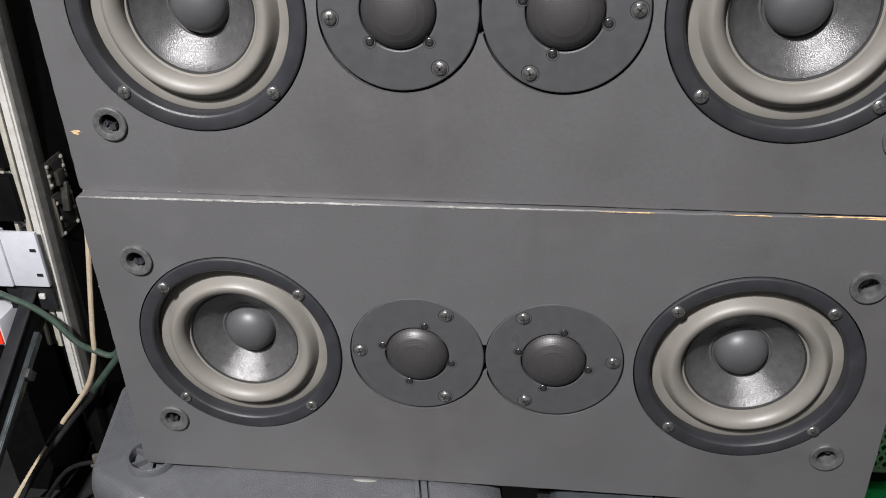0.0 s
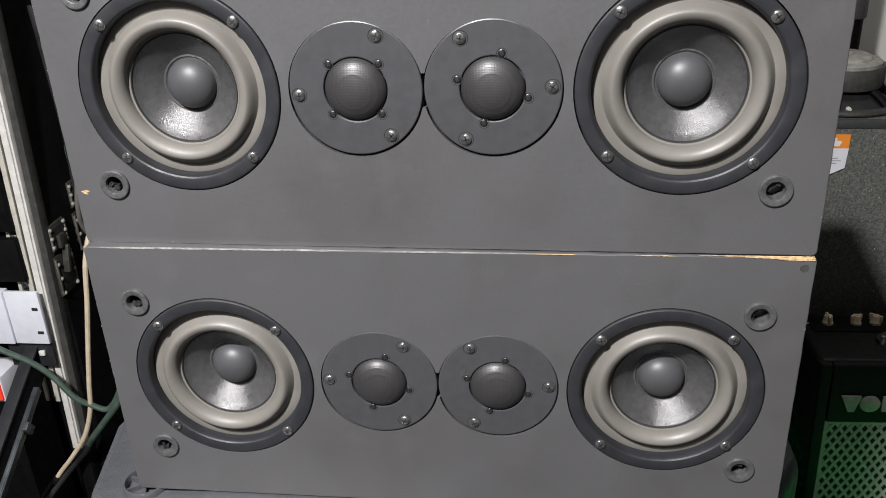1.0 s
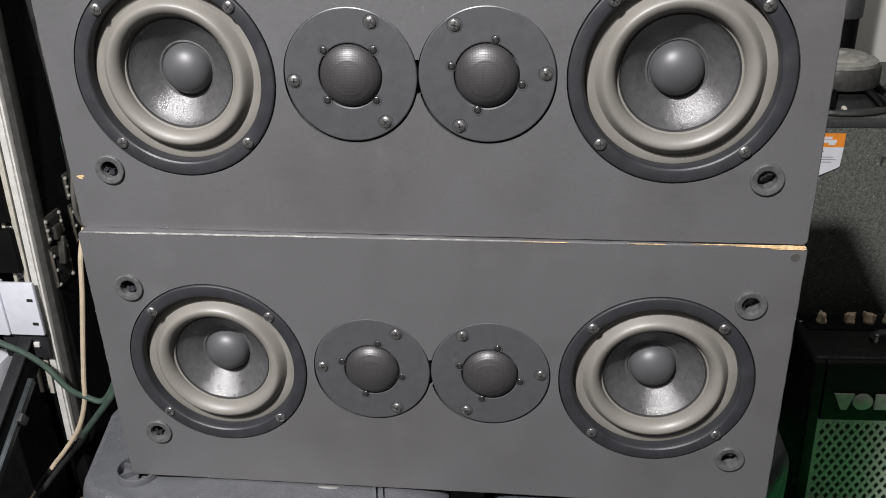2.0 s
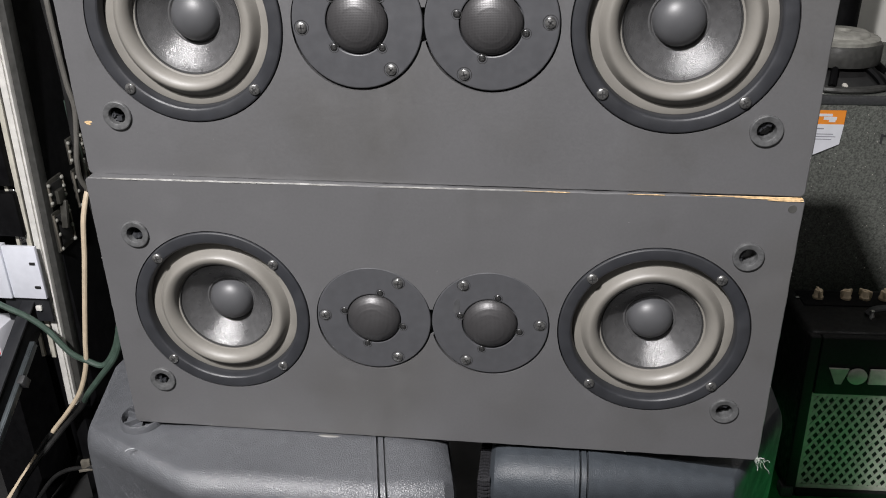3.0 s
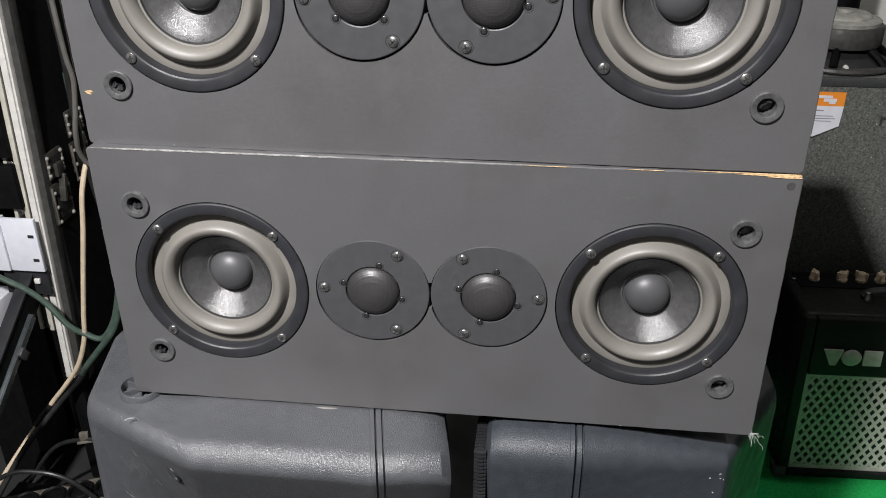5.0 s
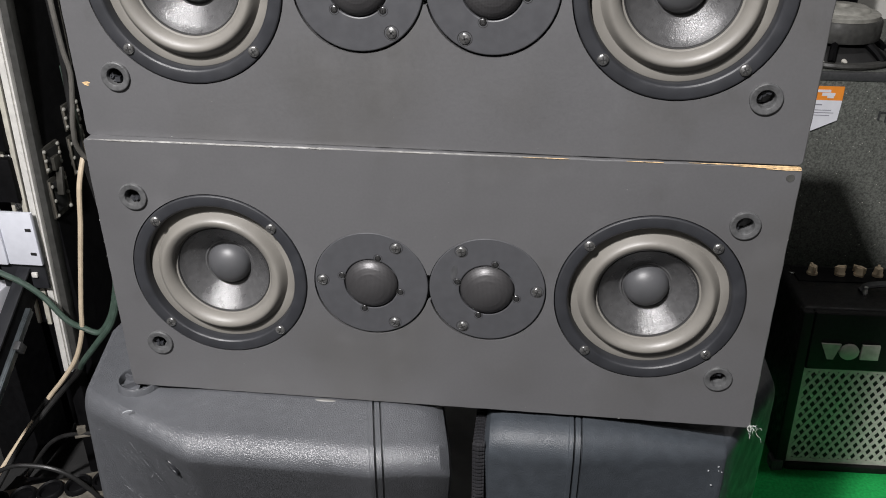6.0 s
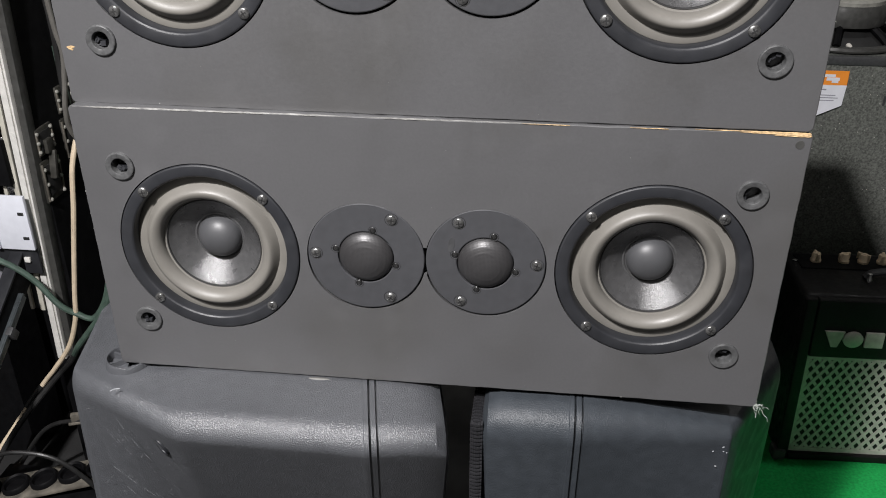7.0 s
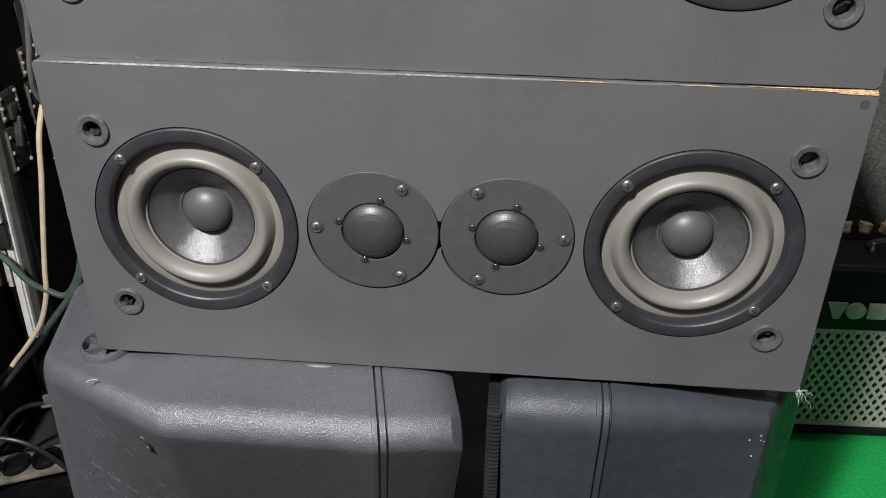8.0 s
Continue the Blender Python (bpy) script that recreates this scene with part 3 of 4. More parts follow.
bm = lathe([(0.0082, -0.003), (0.0078, 0.0003), (0.0068, 0.0006), (0.0056, 0.0), (0.0050, -0.003), (0.0, -0.0032)], 24)
part("screw_hole", bm, M_FRAME, pa, "dished screw hole", Matrix.Translation((-0.2015, -0.0125, 0.789)) @ pose(0, 0.0, 0, 16, 0, -46) @ Matrix.Diagonal((1.05, 1.4, 1.55, 1)))
part("front_grille", box(bmesh.new(), 0.0727, 0.0755, 0.110, 0.270, 0.05, 0.785, 0.001), M_BLACK, pa, "black front grille")

# Small raised moulding arc; its glint is put in as a pale colour.
bm = tube([(-0.298, -0.0435, 0.8440), (-0.295, -0.0405, 0.8445), (-0.290, -0.0390, 0.8445)], 0.0005, 6, 5)
bmesh.ops.transform(bm, matrix=PA_TURN, verts=bm.verts[:])
part("glint_arc", bm, M_SCRATCH_GLINT, pa, "raised moulded arc by the foot, its glint painted pale")
part("rub_mark", lathe([(0.0075, 0.0), (0.007, 0.0003), (0.0, 0.0004)], 24), M_MAGNET_PALE, pa, "pale rubbed patch", PA_TURN @ Matrix.Translation((-0.105, -0.002, 0.8447)) @ UP @ Matrix.Diagonal((1.5, 1, 0.35, 1)))

pb = thing("pa_speaker", "dark blue-grey moulded plastic stage speaker with a knitted grille", "speaker", group="stage speakers underneath")
SIDE = -0.030
rows = [(x, SIDE + d, 0.335 - d, zt, r) for x, d, zt, r in ((0.0540, 0.022, 0.812, 0.018), (0.0552, 0.010, 0.826, 0.021), (0.060, 0.004, 0.834, 0.024), (0.072, 0.001, 0.839, 0.026), (0.11, 0.0, 0.840, 0.027))]
rows += [(x, y0, y1, zt, r) for x, y0, y1, zt, r in reversed(groove(0.1420, (SIDE, 0.335, 0.840, 0.027)))]
rows += [(x, SIDE + TAPER * (x - 0.142) + d, 0.335 - TAPER * (x - 0.142) - d, zt, r) for x, d, zt, r in ((0.16, 0, 0.8395, 0.026), (0.20, 0, 0.834, 0.023), (0.25, 0, 0.824, 0.018), (0.286, 0, 0.8165, 0.013), (0.2895, 0.0004, 0.8158, 0.012))]
rows += [(0.2908, 0.0030, 0.303, 0.8154, 0.012), (0.310, 0.036, 0.295, 0.813, 0.016), (0.335, 0.080, 0.285, 0.811, 0.022), (0.354, 0.112, 0.275, 0.808, 0.020), (0.364, 0.130, 0.268, 0.803, 0.018), (0.369, 0.140, 0.262, 0.792, 0.015)]
part("body", plan(bmesh.new(), rows, lean=lambda x: 0.12 * min(1.0, max(0.04, (0.300 - x) / 0.060))), M_PB, pb, smooth=28.0)
rnd = random.Random(31)
bm = bmesh.new()
for _ in range(5):
    z = 0.797 - 0.055 * rnd.random()
    x, s = 0.2885 - abs(rnd.gauss(0, 0.006)), rnd.uniform(0.0003, 0.0010)
    y = SIDE + TAPER * (x - 0.142) + 0.020 * (0.80 - z)
    box(bm, x - s * 1.6, x + s, y - 0.0006, y + 0.001, z - s * 0.5, z + s * 0.5, turn=pose(0, 0, 0, 0, rnd.uniform(-50, 20)))
tagged(part("edge_chips", bm, M_SCRATCH_GLINT, pb, "pale chips along the back corner", smooth=0), kind="stuff")
part("grille_backing", box(bmesh.new(), 0.0470, 0.0545, SIDE + 0.010, 0.325, 0.03, 0.818, 0.004, 3), M_DARK, pb)
bm = bmesh.new()
for k in range(114):
    z = 0.300 + k * 0.0046
    for j in range(5):
        x = 0.0452 + j * 0.0024
        y = SIDE + 0.008 - 0.0018 * math.sin(math.pi * (j + 0.5) / 5)
        box(bm, x - 0.0011, x + 0.0011, y - 0.0008, y + 0.003, z - 0.0011, z + 0.0011)
for k in range(24):
    for j in range(5):
        x, y = 0.0452 + j * 0.0024, SIDE + 0.0126 + k * 0.0046
        box(bm, x - 0.0011, x + 0.0011, y - 0.0011, y + 0.0011, 0.816, 0.8195 + 0.0018 * math.sin(math.pi * (j + 0.5) / 5))
tagged(part("grille_weave", bm, mat("grey_weave", (0.030, 0.030, 0.033), 0.35, metal=0.4, var=0.2), pb, "knitted metal grille", smooth=0), kind="stuff")


# ---- guitar amplifier on the floor ----
AMP_W, AMP_H, AMP_D = 0.44, 0.415, 0.235
amp = thing("guitar_amplifier", "small black guitar amplifier with pale diamond grille", "amplifier", pose(0.688, 0.916, 0.0065, -3.5, 0, 2.0))
bm = box(bmesh.new(), -0.024, AMP_W, 0.012, AMP_D, 0.008, AMP_H, 0.016, 4)
part("body", bm, M_TOLEX, amp)
bm = bmesh.new()
for x0, x1, z0, z1 in ((-0.024, 0.001, 0.002, AMP_H - 0.004), (AMP_W - 0.030, AMP_W, 0.002, AMP_H - 0.004), (0.001, AMP_W - 0.028, 0.002, 0.021), (0.001, AMP_W - 0.028, 0.272, AMP_H - 0.0045)):
    box(bm, x0, x1, 0.0, 0.03, z0, z1, 0.006, 3)
part("front_frame", bm, M_TOLEX, amp)
part("grille_cloth", box(bmesh.new(), 0.002, AMP_W - 0.028, 0.0145, 0.020, 0.018, 0.274), M_DARK, amp)
bm = bmesh.new()
gx0, gx1, gz0, gz1 = 0.002, AMP_W - 0.030, 0.021, 0.272
pitch_x, pitch_z, wide = 0.0205, 0.0300, 0.0068
slope = pitch_z / pitch_x
ang = math.degrees(math.atan(slope))
for s in (1, -1):
    k0 = int((gx1 - gx0) / pitch_x + (gz1 - gz0) / pitch_z) + 2
    for k in range(-k0, k0):
        c = (gz0 if s > 0 else gz1) + k * pitch_z
        xs = []
        for x in (gx0, gx1):
            z = c + s * slope * (x - gx0)
            if gz0 <= z <= gz1:
                xs.append((x, z))
        for z in (gz0, gz1):
            x = gx0 + (z - c) / (s * slope)
            if gx0 < x < gx1:
                xs.append((x, z))
        if len(xs) < 2:
            continue
        (xa, za), (xb, zb) = min(xs), max(xs)
        long = math.hypot(xb - xa, zb - za)
        if long < 0.004:
            continue
        mx, mz = (xa + xb) / 2, (za + zb) / 2
        y = 0.0100 if s > 0 else 0.0106
        box(bm, mx - long / 2, mx + long / 2, y, y + 0.0022, mz - wide / 2, mz + wide / 2, turn=pose(0, 0, 0, 0, -s * ang))
for x0, x1, z0, z1 in ((gx0, gx1, gz0 - 0.001, gz0 + 0.010), (gx0, gx1, gz1 - 0.010, gz1 + 0.001), (gx0 - 0.001, gx0 + 0.008, gz0, gz1), (gx1 - 0.008, gx1 + 0.001, gz0, gz1)):
    box(bm, x0, x1, 0.0090, 0.0118, z0, z1)
tagged(part("grille", bm, M_GRILLE, amp, "pale metal grille with diamond holes", smooth=0), kind="stuff")
for x, z in ((0.026, 0.252), (0.022, 0.042)):
    part("grille_screw", SMALL_SCREW, None, amp, "", pose(x, 0.0092, z))
bm = bmesh.new()
cut = [bm.verts.new((x, -0.001, z)) for x, z in ((0.0236, 0.340), (0.064, 0.340), (0.052, 0.303), (0.040, 0.303))]
ex = bmesh.ops.extrude_face_region(bm, geom=[bm.faces.new(cut)])
bmesh.ops.translate(bm, vec=(0, -0.006, 0), verts=[g for g in ex["geom"] if isinstance(g, bmesh.types.BMVert)])
badge = part("badge", bm, M_GRILLE, amp, "pale metal badge of three plain shapes")
part("badge_disc", lathe([(0.0215, 0), (0.0215, 0.005), (0.019, 0.0065), (0, 0.0068)], 32), M_GRILLE, badge, "", pose(0.083, -0.001, 0.3215) @ Matrix.Diagonal((0.95, 1, 0.86, 1)))
part("badge_block", box(bmesh.new(), 0.107, 0.145, -0.007, -0.001, 0.304, 0.340, 0.002), M_GRILLE, badge)
part("control_panel", box(bmesh.new(), 0.004, AMP_W - 0.02, 0.140, 0.212, AMP_H - 0.004, AMP_H + 0.003, 0.002), M_BLACK, amp, "black top control panel")
knob_bm = lathe([(0.0098, 0.0), (0.0098, 0.004), (0.0082, 0.006), (0.0076, 0.015), (0.0068, 0.017), (0.0, 0.0172)], 20)
box(knob_bm, -0.0022, 0.0022, -0.0182, -0.006, -0.0125, 0.0115, 0.0008)
KNOB = finish(knob_bm, "knob", M_CREAM)
for k, x in enumerate((0.043, 0.104, 0.146, 0.187, 0.228, 0.269, 0.310, 0.351)):
    part("knob", KNOB, None, amp, "cream chicken-head knob", Matrix.Translation((x, 0.176, AMP_H + 0.003)) @ UP @ pose(0, 0, 0, 0, (k * 67) % 300) @ Matrix.Scale(1.2, 4))
bm = tube([(0.124, 0.100, AMP_H + 0.002), (0.146, 0.100, AMP_H + 0.016), (0.23, 0.100, AMP_H + 0.022), (0.31, 0.100, AMP_H + 0.016), (0.332, 0.100, AMP_H + 0.002)], 0.006, 10, 8, flat=2.0)
part("handle", bm, M_RUBBER, amp, "black strap handle")
for x in (0.128, 0.326):
    part("handle_bolt", lathe([(0.007, 0.0), (0.007, 0.004), (0.004, 0.012), (0.0045, 0.018), (0, 0.020)], 18), M_CHROME, amp, "chrome handle bolt", Matrix.Translation((x, 0.086, AMP_H)) @ UP)
for x in (-0.018, AMP_W - 0.006):
    part("corner_guard", box(bmesh.new(), x - 0.014, x + 0.014, -0.004, 0.03, 0.0, 0.030, 0.007, 3), M_RUBBER, amp, "black plastic corner guard")
part("socket_plate", lathe([(0.006, 0), (0.006, 0.002), (0.003, 0.003), (0, 0.003)], 16), M_CHROME, amp, "", Matrix.Translation((0.000, 0.180, AMP_H + 0.001)) @ UP)


# ---- carpeted cabinet behind, with its tag and what lies on top ----
cab = thing("speaker_cabinet", "large speaker cabinet in speckled black carpet", "cabinet")
part("body", box(bmesh.new(), 0.42, 1.65, 1.290, 1.86, 0.0, 0.828, 0.012, 4), M_CARPET, cab)
part("top_edge", box(bmesh.new(), 0.425, 1.645, 1.286, 1.300, 0.812, 0.832, 0.004), M_RUBBER, cab, "black plastic top edge")
rnd = random.Random(8)
bm = bmesh.new()
for _ in range(130):
    x, z, s = rnd.uniform(0.66, 1.15), rnd.uniform(0.36, 0.80), rnd.uniform(0.0003, 0.0009)
    box(bm, x - s, x + s, 1.2885, 1.2905, z - s, z + s, turn=pose(0, 0, 0, 0, rnd.uniform(0, 90)))
tagged(part("lint", bm, M_FLECK, cab, "pale lint flecks", smooth=0), kind="stuff")
bm = bmesh.new()
for k, (x, z, w, h) in enumerate(((0.852, 0.735, 0.004, 0.022), (0.862, 0.742, 0.016, 0.004), (0.868, 0.728, 0.004, 0.018), (0.888, 0.735, 0.004, 0.022), (0.900, 0.736, 0.010, 0.004))):
    box(bm, x - w / 2, x + w / 2, 1.2875, 1.2915, z - h / 2, z + h / 2)
part("faint_mark", bm, M_RUBBER, cab, "faint dark unreadable mark", smooth=0)

tag = thing("price_tag", "white card tag with an orange head, on the carpet", "tag", pose(0.764, 1.2862, 0.800, -2, 0, 0))
bm = bmesh.new()
vs = [bm.verts.new((x, 0, z)) for x, z in ((-0.11, -0.032), (0.0, -0.032), (-0.003, -0.078), (-0.055, -0.104), (-0.11, -0.104))]
ex = bmesh.ops.extrude_face_region(bm, geom=[bm.faces.new(vs)])
bmesh.ops.translate(bm, vec=(0, -0.0008, 0), verts=[g for g in ex["geom"] if isinstance(g, bmesh.types.BMVert)])
part("card", bm, M_CARD, tag, smooth=0)
part("orange_head", box(bmesh.new(), -0.11, 0.0, -0.0009, 0.0, -0.032, 0.0), M_ORANGE, tag, "orange strip with a white emblem", smooth=0)
bm = bmesh.new()
for x0, x1, z0, z1 in ((-0.070, -0.028, -0.014, -0.008), (-0.046, -0.018, -0.022, -0.015), (-0.034, -0.020, -0.027, -0.022)):
    box(bm, x0, x1, -0.0016, -0.0008, z0, z1)
part("emblem", bm, M_CARD, tag, smooth=0)
bm = bmesh.new()
for x0, x1, z in ((-0.08, -0.042, -0.043), (-0.075, -0.020, -0.055), (-0.075, -0.014, -0.061), (-0.075, -0.022, -0.067)):
    box(bm, x0, x1, -0.0013, -0.0007, z - 0.0009, z + (0.002 if z > -0.05 else 0.0009))
part("print_line", bm, M_INK, tag, smooth=0)

drv = thing("bare_driver", "bare loudspeaker driver lying face down, dusty grey magnet", "driver", Matrix.Translation((0.775, 1.445, 0.832)))
part("basket_rim", lathe([(0.135, 0.0), (0.137, 0.004), (0.135, 0.010), (0.122, 0.012), (0.118, 0.010), (0.118, 0.0)], 64), M_MAGNET, drv, "", UP)
for k in range(6):
    a = radians(60 * k + 12)
    bm = tube([(0.124 * math.cos(a), 0.124 * math.sin(a), 0.008), (0.105 * math.cos(a), 0.105 * math.sin(a), 0.024), (0.070 * math.cos(a), 0.070 * math.sin(a), 0.046)], 0.009, 8, 6, None, 1.6)
    part("basket_arm", bm, M_BLACK, drv)
part("cone_back", lathe([(0.118, 0.006), (0.06, 0.040), (0.03, 0.046), (0, 0.046)], 48), M_DARK, drv, "", UP)
part("magnet", lathe([(0.0, 0.042), (0.080, 0.042), (0.090, 0.044), (0.092, 0.050), (0.092, 0.084), (0.088, 0.090), (0.0, 0.090)], 64), M_MAGNET, drv, "thick dark ring magnet", UP)
part("back_plate", lathe([(0.084, 0.0895), (0.084, 0.098), (0.080, 0.101), (0.062, 0.103), (0.060, 0.108), (0.054, 0.112), (0.020, 0.113), (0.018, 0.106), (0, 0.106)], 64), M_ZINC, drv, "dusty pale steel back plate", UP)
part("terminal", lathe([(0.0048, 0), (0.006, 0.004), (0.0052, 0.010), (0.002, 0.013), (0, 0.013)], 16), M_FLECK, drv, "pale terminal tip", pose(-0.012, -0.112, 0.014, 20, 0, 20))
pole = thing("black_stand_tube", "upright black metal tube standing on the carpeted cabinet", "stand", Matrix.Translation((0.815, 1.60, 0.828)))
part("tube", lathe([(0.040, 0.0), (0.040, 0.9), (0.036, 0.905), (0, 0.905)], 32), M_BLACK, pole, "", UP)
part("collar", lathe([(0.044, 0.17), (0.046, 0.172), (0.046, 0.215), (0.044, 0.218), (0.040, 0.218)], 32), M_RUBBER, pole, "", UP)
drv2 = copy_thing(drv, Matrix.Translation((1.05, 1.50, 0.832)) @ pose(0, 0, 0, 0, 0, 80))


# ---- rack, black road case and cables ----
case = thing("road_case", "tall black road case behind the rack, widened to fill the dark gap", "case")
# Widened towards the loudspeakers only so that the gap beside them stays black.
part("body", box(bmesh.new(), -1.75, -0.30, 1.45, 1.95, 0.0, 1.75, 0.006), M_BLACK, case)

rack = thing("equipment_rack", "equipment rack case with aluminium corner rail and latched black side", "rack")
LEAN = pose(-0.9055, 0.735, 0, 0, 2.0, 0)
bm = bmesh.new()
box(bm, 0.0, 0.0125, 0.0, 0.030, 0.285, 1.75, 0.0015)
box(bm, 0.0120, 0.0150, 0.005, 0.030, 0.285, 1.75)
box(bm, 0.0145, 0.0185, 0.001, 0.032, 0.285, 1.75, 0.001)
part("corner_rail", bm, M_ALU, rack, "grooved aluminium corner rail", LEAN)
for x0, x1 in ((-0.0185, -0.0085), (-0.040, -0.033)):
    part("rack_strip", box(bmesh.new(), x0, x1, 0.006, 0.014, 0.40, 1.75, 0.001), M_RAIL, rack, "cream metal mounting strip", LEAN)
part("strip_web", box(bmesh.new(), -0.034, -0.018, 0.012, 0.016, 0.40, 1.75), M_FRAME, rack, "", LEAN)
side = part("side_panel", box(bmesh.new(), -0.875, -0.848, 0.768, 1.44, 0.0, 1.75, 0.002), M_BLACK, rack, "black laminated case side")
# The rail's right-facing side: dark grey colour stands in for its shade.
part("rail_side", box(bmesh.new(), 0.0190, 0.0330, 0.010, 0.034, 0.285, 1.75, 0.002), M_MAGNET, rack, "side face of the corner rail, its shade painted dark grey", LEAN)
# The rail's shaded lower end, with the shade put in as plain black.
part("rail_foot", box(bmesh.new(), -0.895, -0.866, 0.737, 0.767, 0.0, 0.284, 0.003), M_BLACK, rack, "lower end of the corner post, its shade painted black")
part("edge_strip", box(bmesh.new(), -0.8485, -0.846, 0.928, 0.936, 0.90, 1.75, 0.001), M_LATCH, rack, "thin dull metal edge strip")
part("back_panel", box(bmesh.new(), -1.75, -0.876, 0.90, 0.93, 0.0, 1.75), M_BLACK, rack)


def latch(at):
    la = part("latch", box(bmesh.new(), -0.030, 0.030, -0.003, 0.004, -0.074, 0.010, 0.0025), M_LATCH, rack, "dull zinc butterfly latch", at)
    part("keeper", box(bmesh.new(), -0.026, 0.030, -0.004, 0.004, 0.020, 0.074, 0.0025), M_LATCH, la)
    part("dish", box(bmesh.new(), -0.020, 0.020, -0.0045, -0.0025, -0.062, 0.000, 0.001), M_DARK, la)
    part("keeper_dish", box(bmesh.new(), -0.017, 0.020, -0.0055, -0.0035, 0.028, 0.066, 0.001), M_DARK, la)
    part("turn_key", box(bmesh.new(), -0.005, 0.005, -0.018, -0.004, -0.030, 0.026, 0.003), M_LATCH, la, "", pose(0, 0, 0, 0, 14))
    part("hook", box(bmesh.new(), -0.010, 0.012, -0.013, -0.004, 0.022, 0.050, 0.003), M_LATCH, la)
    # Pale strips put the glints along the latch outline into colour.
    for x0, x1, z0, z1 in ((-0.030, -0.026, -0.070, 0.006), (0.026, 0.030, -0.070, 0.006), (-0.026, -0.0225, 0.024, 0.070), (0.0265, 0.030, 0.024, 0.070)):
        part("rim", box(bmesh.new(), x0, x1, -0.006, -0.002, z0, z1, 0.001), M_PLATEBEIGE, la, "latch rim painted pale for its glint")
    for x in (-0.024, 0.025):
        for z in (-0.067, -0.036, -0.006, 0.030, 0.048, 0.066):
            part("rivet", lathe([(0.0042, 0), (0.0040, 0.0025), (0.0024, 0.0042), (0, 0.0046)], 12), M_ZINC, la, "", pose(x, -0.004, z))


latch(pose(-0.8478, 0.788, 0.712, 0, 0, 90))
latch(pose(-0.8478, 0.884, 0.765, 0, 0, 90))

for z0, z1 in ((0.685, 0.775), (0.79, 0.92), (0.935, 1.02), (1.035, 1.20)):
    u = part("rack_unit", box(bmesh.new(), -1.36, -0.895, 0.728, 0.86, z0, z1, 0.003), M_BLACK, rack, "black rack unit")
    part("lip", box(bmesh.new(), -1.36, -0.927, 0.729, 0.735, z0 + 0.006, z0 + 0.014, 0.001), M_LATCH, u)
for z in (0.672, 0.772, 0.866, 0.962, 1.05):
    part("rack_screw", SCREW, None, rack, "", LEAN @ pose(-0.0265, 0.010, z, 0, z * 500) @ Matrix.Scale(1.7, 4))
ear = part("pale_panel", box(bmesh.new(), -0.937, -0.868, 0.712, 0.720, 0.558, 0.672, 0.0015), M_EAR, rack, "pale lilac-white panel with slots")
for z in (0.636, 0.584):
    part("slot", box(bmesh.new(), -0.886, -0.874, 0.7105, 0.714, z - 0.003, z + 0.003, 0.001), M_DARK, ear)
part("pale_front", box(bmesh.new(), -1.36, -0.938, 0.708, 0.730, 0.558, 0.672, 0.002), M_EAR, rack, "pale lilac-white unit front")
part("lower_bracket", box(bmesh.new(), -0.965, -0.872, 0.722, 0.728, 0.500, 0.556, 0.001), M_FRAME, rack, "dark metal bracket")
part("bracket_bolt", box(bmesh.new(), -0.900, -0.888, 0.716, 0.722, 0.527, 0.538, 0.002), M_ALU, rack)
red = thing("indicator_unit", "small unit with a glowing red indicator", "device", pose(-1.046, 0.74, 0.0))
part("housing", box(bmesh.new(), -0.045, 0.026, 0.0, 0.08, 0.395, 0.455, 0.004), M_CARD, red)
part("red_light", box(bmesh.new(), -0.044, 0.024, -0.006, 0.001, 0.402, 0.440, 0.003), M_RED, red, "glowing red indicator")
part("mount", box(bmesh.new(), -0.06, 0.036, 0.0, 0.12, 0.0, 0.395), M_BLACK, red)

drawer = thing("pull_out_shelf", "black shelf side with a bright zinc slide hanging down", "shelf", pose(-0.905, 0.715, 0.535, 33, 0, 0))
part("side", box(bmesh.new(), -0.020, 0.0, -0.62, 0.02, -0.055, 0.0, 0.002), M_BLACK, drawer)
part("top_lip", box(bmesh.new(), -0.024, 0.002, -0.62, 0.02, 0.0, 0.006, 0.002), M_FRAME, drawer)
part("slide", box(bmesh.new(), 0.0, 0.008, -0.58, -0.06, -0.048, -0.028, 0.002), M_STEEL, drawer, "bright zinc slide")
part("slide_groove", box(bmesh.new(), 0.008, 0.011, -0.58, -0.06, -0.034, -0.028, 0.001), M_STEEL, drawer)
part("stop", box(bmesh.new(), 0.004, 0.018, -0.150, -0.132, -0.052, -0.026, 0.003), M_RUBBER, drawer)


def cable(name, label, pts, r, material, flat=1.0):
    return tagged(part(name, tube(pts, r, 10, 8, flat=flat), material), label, "cable", group="loose cables")


beige = cable("beige_cable", "beige cable hanging beside the rack and curling to the floor", [(-0.580, 0.90, 0.92), (-0.670, 0.82, 0.87), (-0.728, 0.74, 0.815), (-0.745, 0.705, 0.755), (-0.761, 0.70, 0.662), (-0.781, 0.70, 0.565), (-0.799, 0.70, 0.475), (-0.811, 0.70, 0.412), (-0.838, 0.70, 0.346), (-0.881, 0.70, 0.287), (-0.919, 0.70, 0.242), (-0.966, 0.68, 0.178), (-1.02, 0.64, 0.10), (-1.06, 0.56, 0.03), (-1.07, 0.45, 0.006)], 0.0050, M_BEIGE)
part("tape_wrap", tube([(-0.922, 0.699, 0.238), (-0.940, 0.692, 0.215), (-0.958, 0.684, 0.190)], 0.0066, 10, 6), M_KCABLE, beige, "black tape wrapped round the cable")
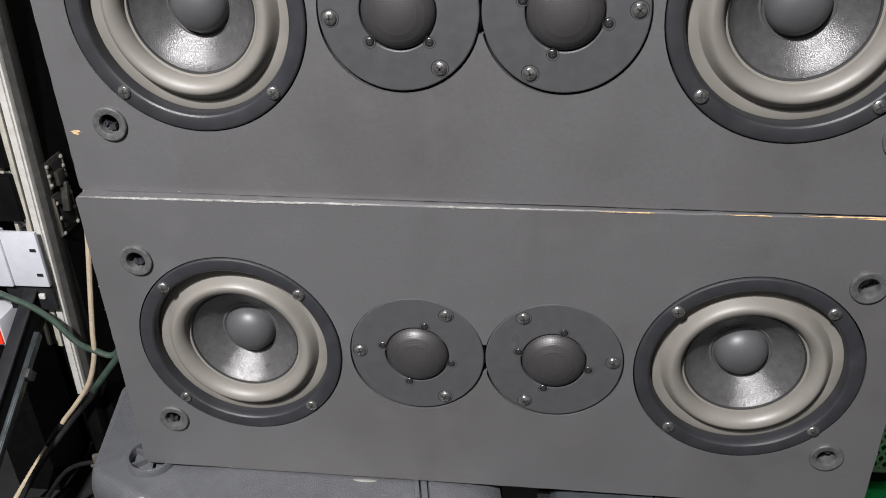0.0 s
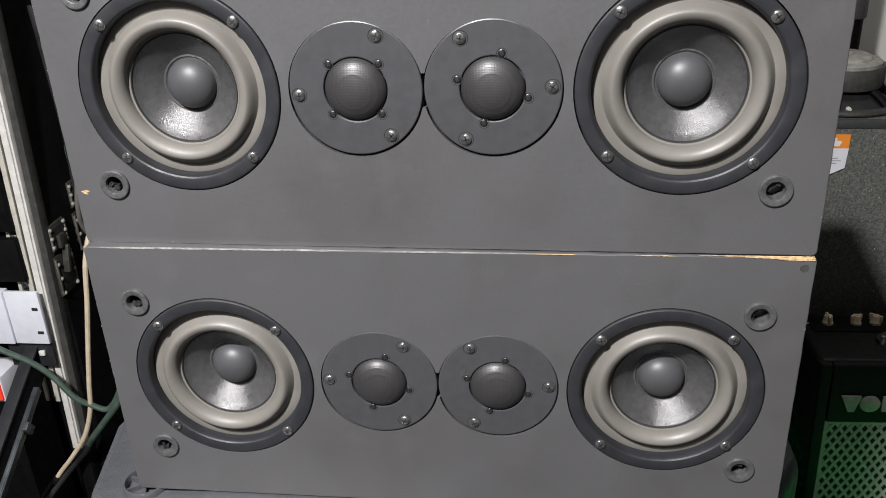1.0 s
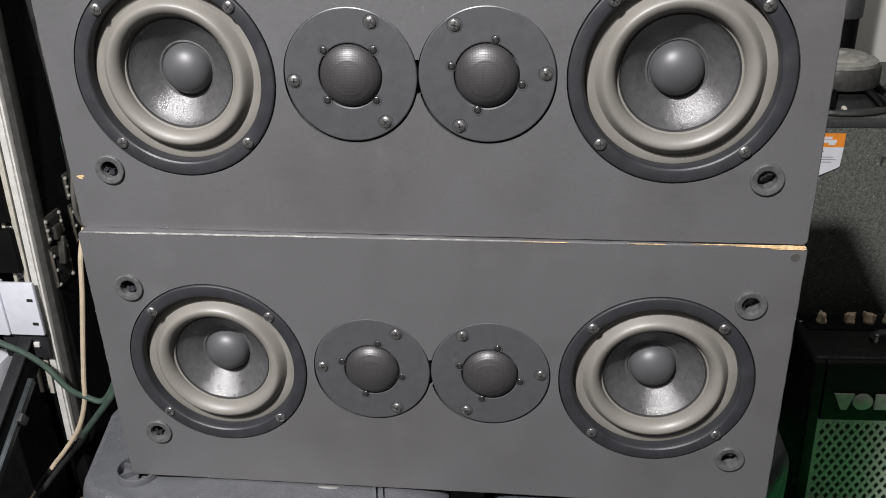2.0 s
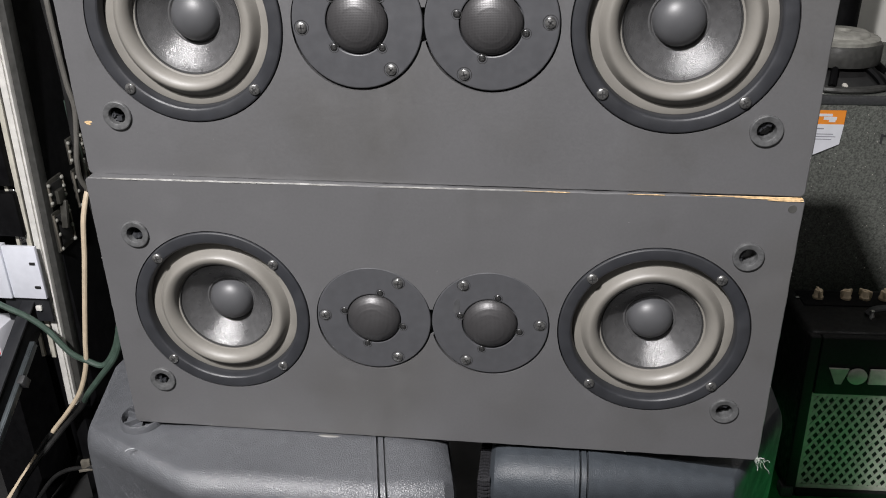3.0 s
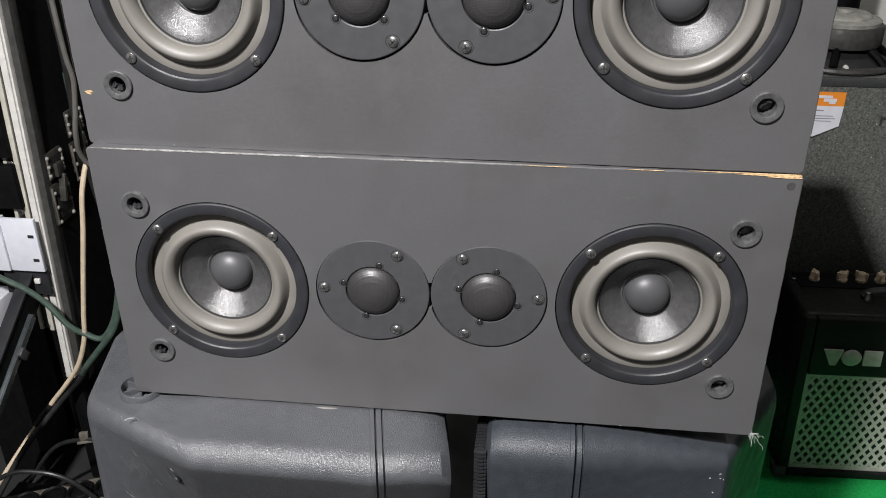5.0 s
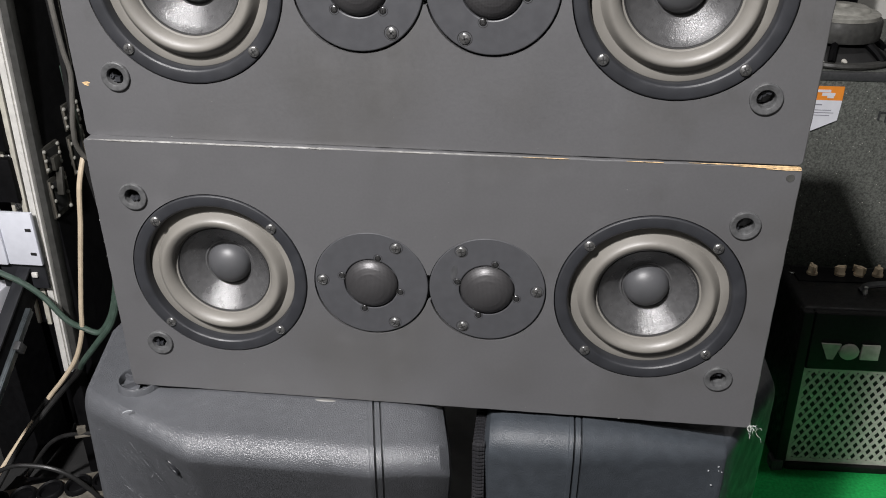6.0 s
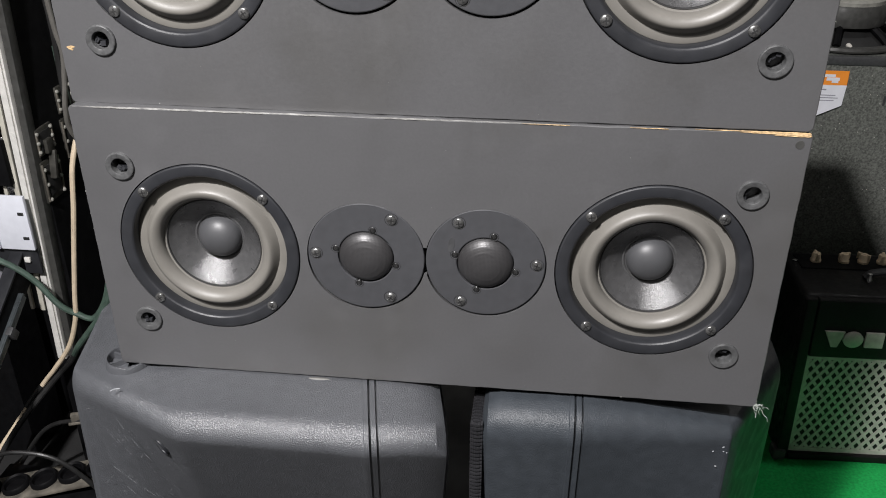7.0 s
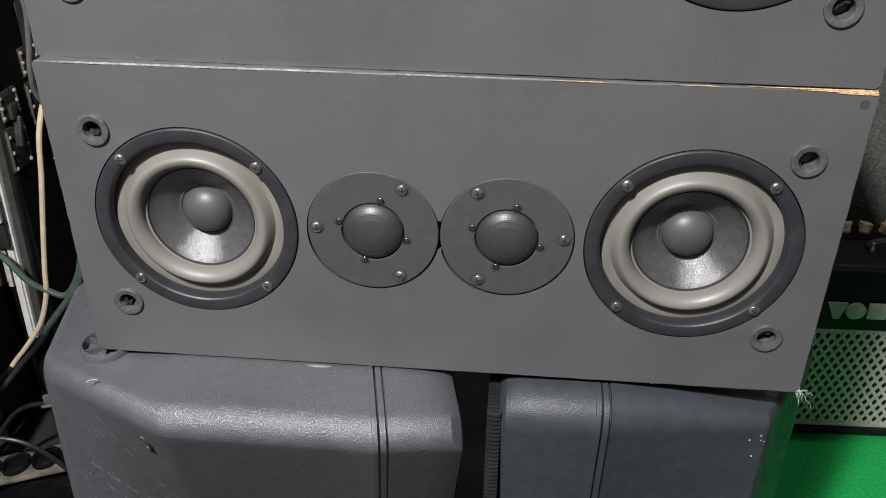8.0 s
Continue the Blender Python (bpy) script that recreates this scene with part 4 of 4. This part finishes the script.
cable("grey_cable", "dull grey cable hanging down beside the rack", [(-0.745, 0.72, 1.50), (-0.732, 0.71, 1.20), (-0.727, 0.70, 1.138), (-0.726, 0.70, 1.068), (-0.723, 0.70, 0.996), (-0.718, 0.70, 0.955), (-0.726, 0.70, 0.90), (-0.735, 0.70, 0.851), (-0.738, 0.715, 0.80), (-0.70, 0.75, 0.72), (-0.64, 0.76, 0.5), (-0.64, 0.76, 0.005)], 0.0046, M_GREYCABLE)
cable("green_cable", "dull green cable slung across the rack rail", [(-1.08, 0.66, 0.66), (-0.955, 0.68, 0.565), (-0.905, 0.69, 0.530), (-0.870, 0.695, 0.495), (-0.835, 0.695, 0.447), (-0.805, 0.70, 0.425), (-0.772, 0.70, 0.417), (-0.742, 0.70, 0.455), (-0.722, 0.70, 0.51), (-0.712, 0.70, 0.56), (-0.72, 0.72, 0.66), (-0.75, 0.74, 0.80), (-0.765, 0.76, 0.95)], 0.0060, M_GCABLE)
cable("green_cable", "second dull green cable passing behind the beige one", [(-0.690, 0.72, 0.62), (-0.700, 0.71, 0.57), (-0.708, 0.69, 0.52), (-0.735, 0.69, 0.45), (-0.778, 0.69, 0.395), (-0.815, 0.695, 0.350), (-0.838, 0.71, 0.318)], 0.0064, M_GCABLE)
cable("black_cable", "black cable running down towards the floor", [(-0.828, 0.71, 0.334), (-0.85, 0.71, 0.300), (-0.885, 0.705, 0.262), (-0.96, 0.64, 0.17), (-1.02, 0.56, 0.06), (-1.05, 0.50, 0.006)], 0.0062, M_KCABLE)
cable("black_cable", "black cable hanging close behind the loudspeaker", [(-0.76, 0.74, 1.2), (-0.745, 0.73, 1.0), (-0.742, 0.72, 0.88), (-0.735, 0.72, 0.76), (-0.715, 0.72, 0.62), (-0.70, 0.72, 0.50), (-0.70, 0.72, 0.36), (-0.74, 0.66, 0.28), (-0.76, 0.60, 0.14), (-0.74, 0.55, 0.006)], 0.0055, M_KCABLE)
cable("black_cable", "black cable coiled over the floor clutter", [(-1.00, 0.40, 0.008), (-0.97, 0.46, 0.16), (-0.90, 0.48, 0.235), (-0.83, 0.49, 0.245), (-0.77, 0.50, 0.215), (-0.72, 0.52, 0.12), (-0.70, 0.54, 0.008)], 0.0045, M_KCABLE)
cable("black_cable", "black cable lying in a loop by the rack", [(-1.02, 0.62, 0.008), (-0.95, 0.60, 0.10), (-0.87, 0.60, 0.205), (-0.80, 0.60, 0.235), (-0.74, 0.60, 0.225), (-0.69, 0.58, 0.12), (-0.66, 0.55, 0.007)], 0.0045, M_KCABLE)

bank = thing("holed_panel", "worn cream metal panel with a row of black round holes", "panel", pose(-0.80, 0.52, 0.0))
part("stand", box(bmesh.new(), -0.16, 0.12, -0.01, 0.07, 0.0, 0.118, 0.004), M_BLACK, bank)
part("plate", box(bmesh.new(), -0.17, 0.13, -0.016, 0.060, 0.118, 0.126, 0.003), M_PLATEBEIGE, bank, "", pose(0, 0, 0.016, 0, -9, 14))
for k in range(5):
    part("hole_ring", lathe([(0.0272, 0.0), (0.0272, 0.008), (0.0245, 0.012), (0.021, 0.009), (0.020, 0.001), (0, 0.001)], 28), M_BLACK, bank, "", pose(0, 0, 0.016, 0, -9, 14) @ Matrix.Translation((-0.135 + 0.056 * k, 0.022, 0.126)) @ UP)
clip = thing("white_clip", "small white plastic clip among the cables", "clip", pose(-0.795, 0.60, 0.236, 0, 0, 20))
part("body", box(bmesh.new(), -0.009, 0.009, -0.004, 0.006, 0.0, 0.018, 0.003), M_PLATEBEIGE, clip)
part("strip", box(bmesh.new(), -0.014, 0.016, -0.008, -0.004, -0.004, 0.001, 0.001), M_PLATEBEIGE, clip)
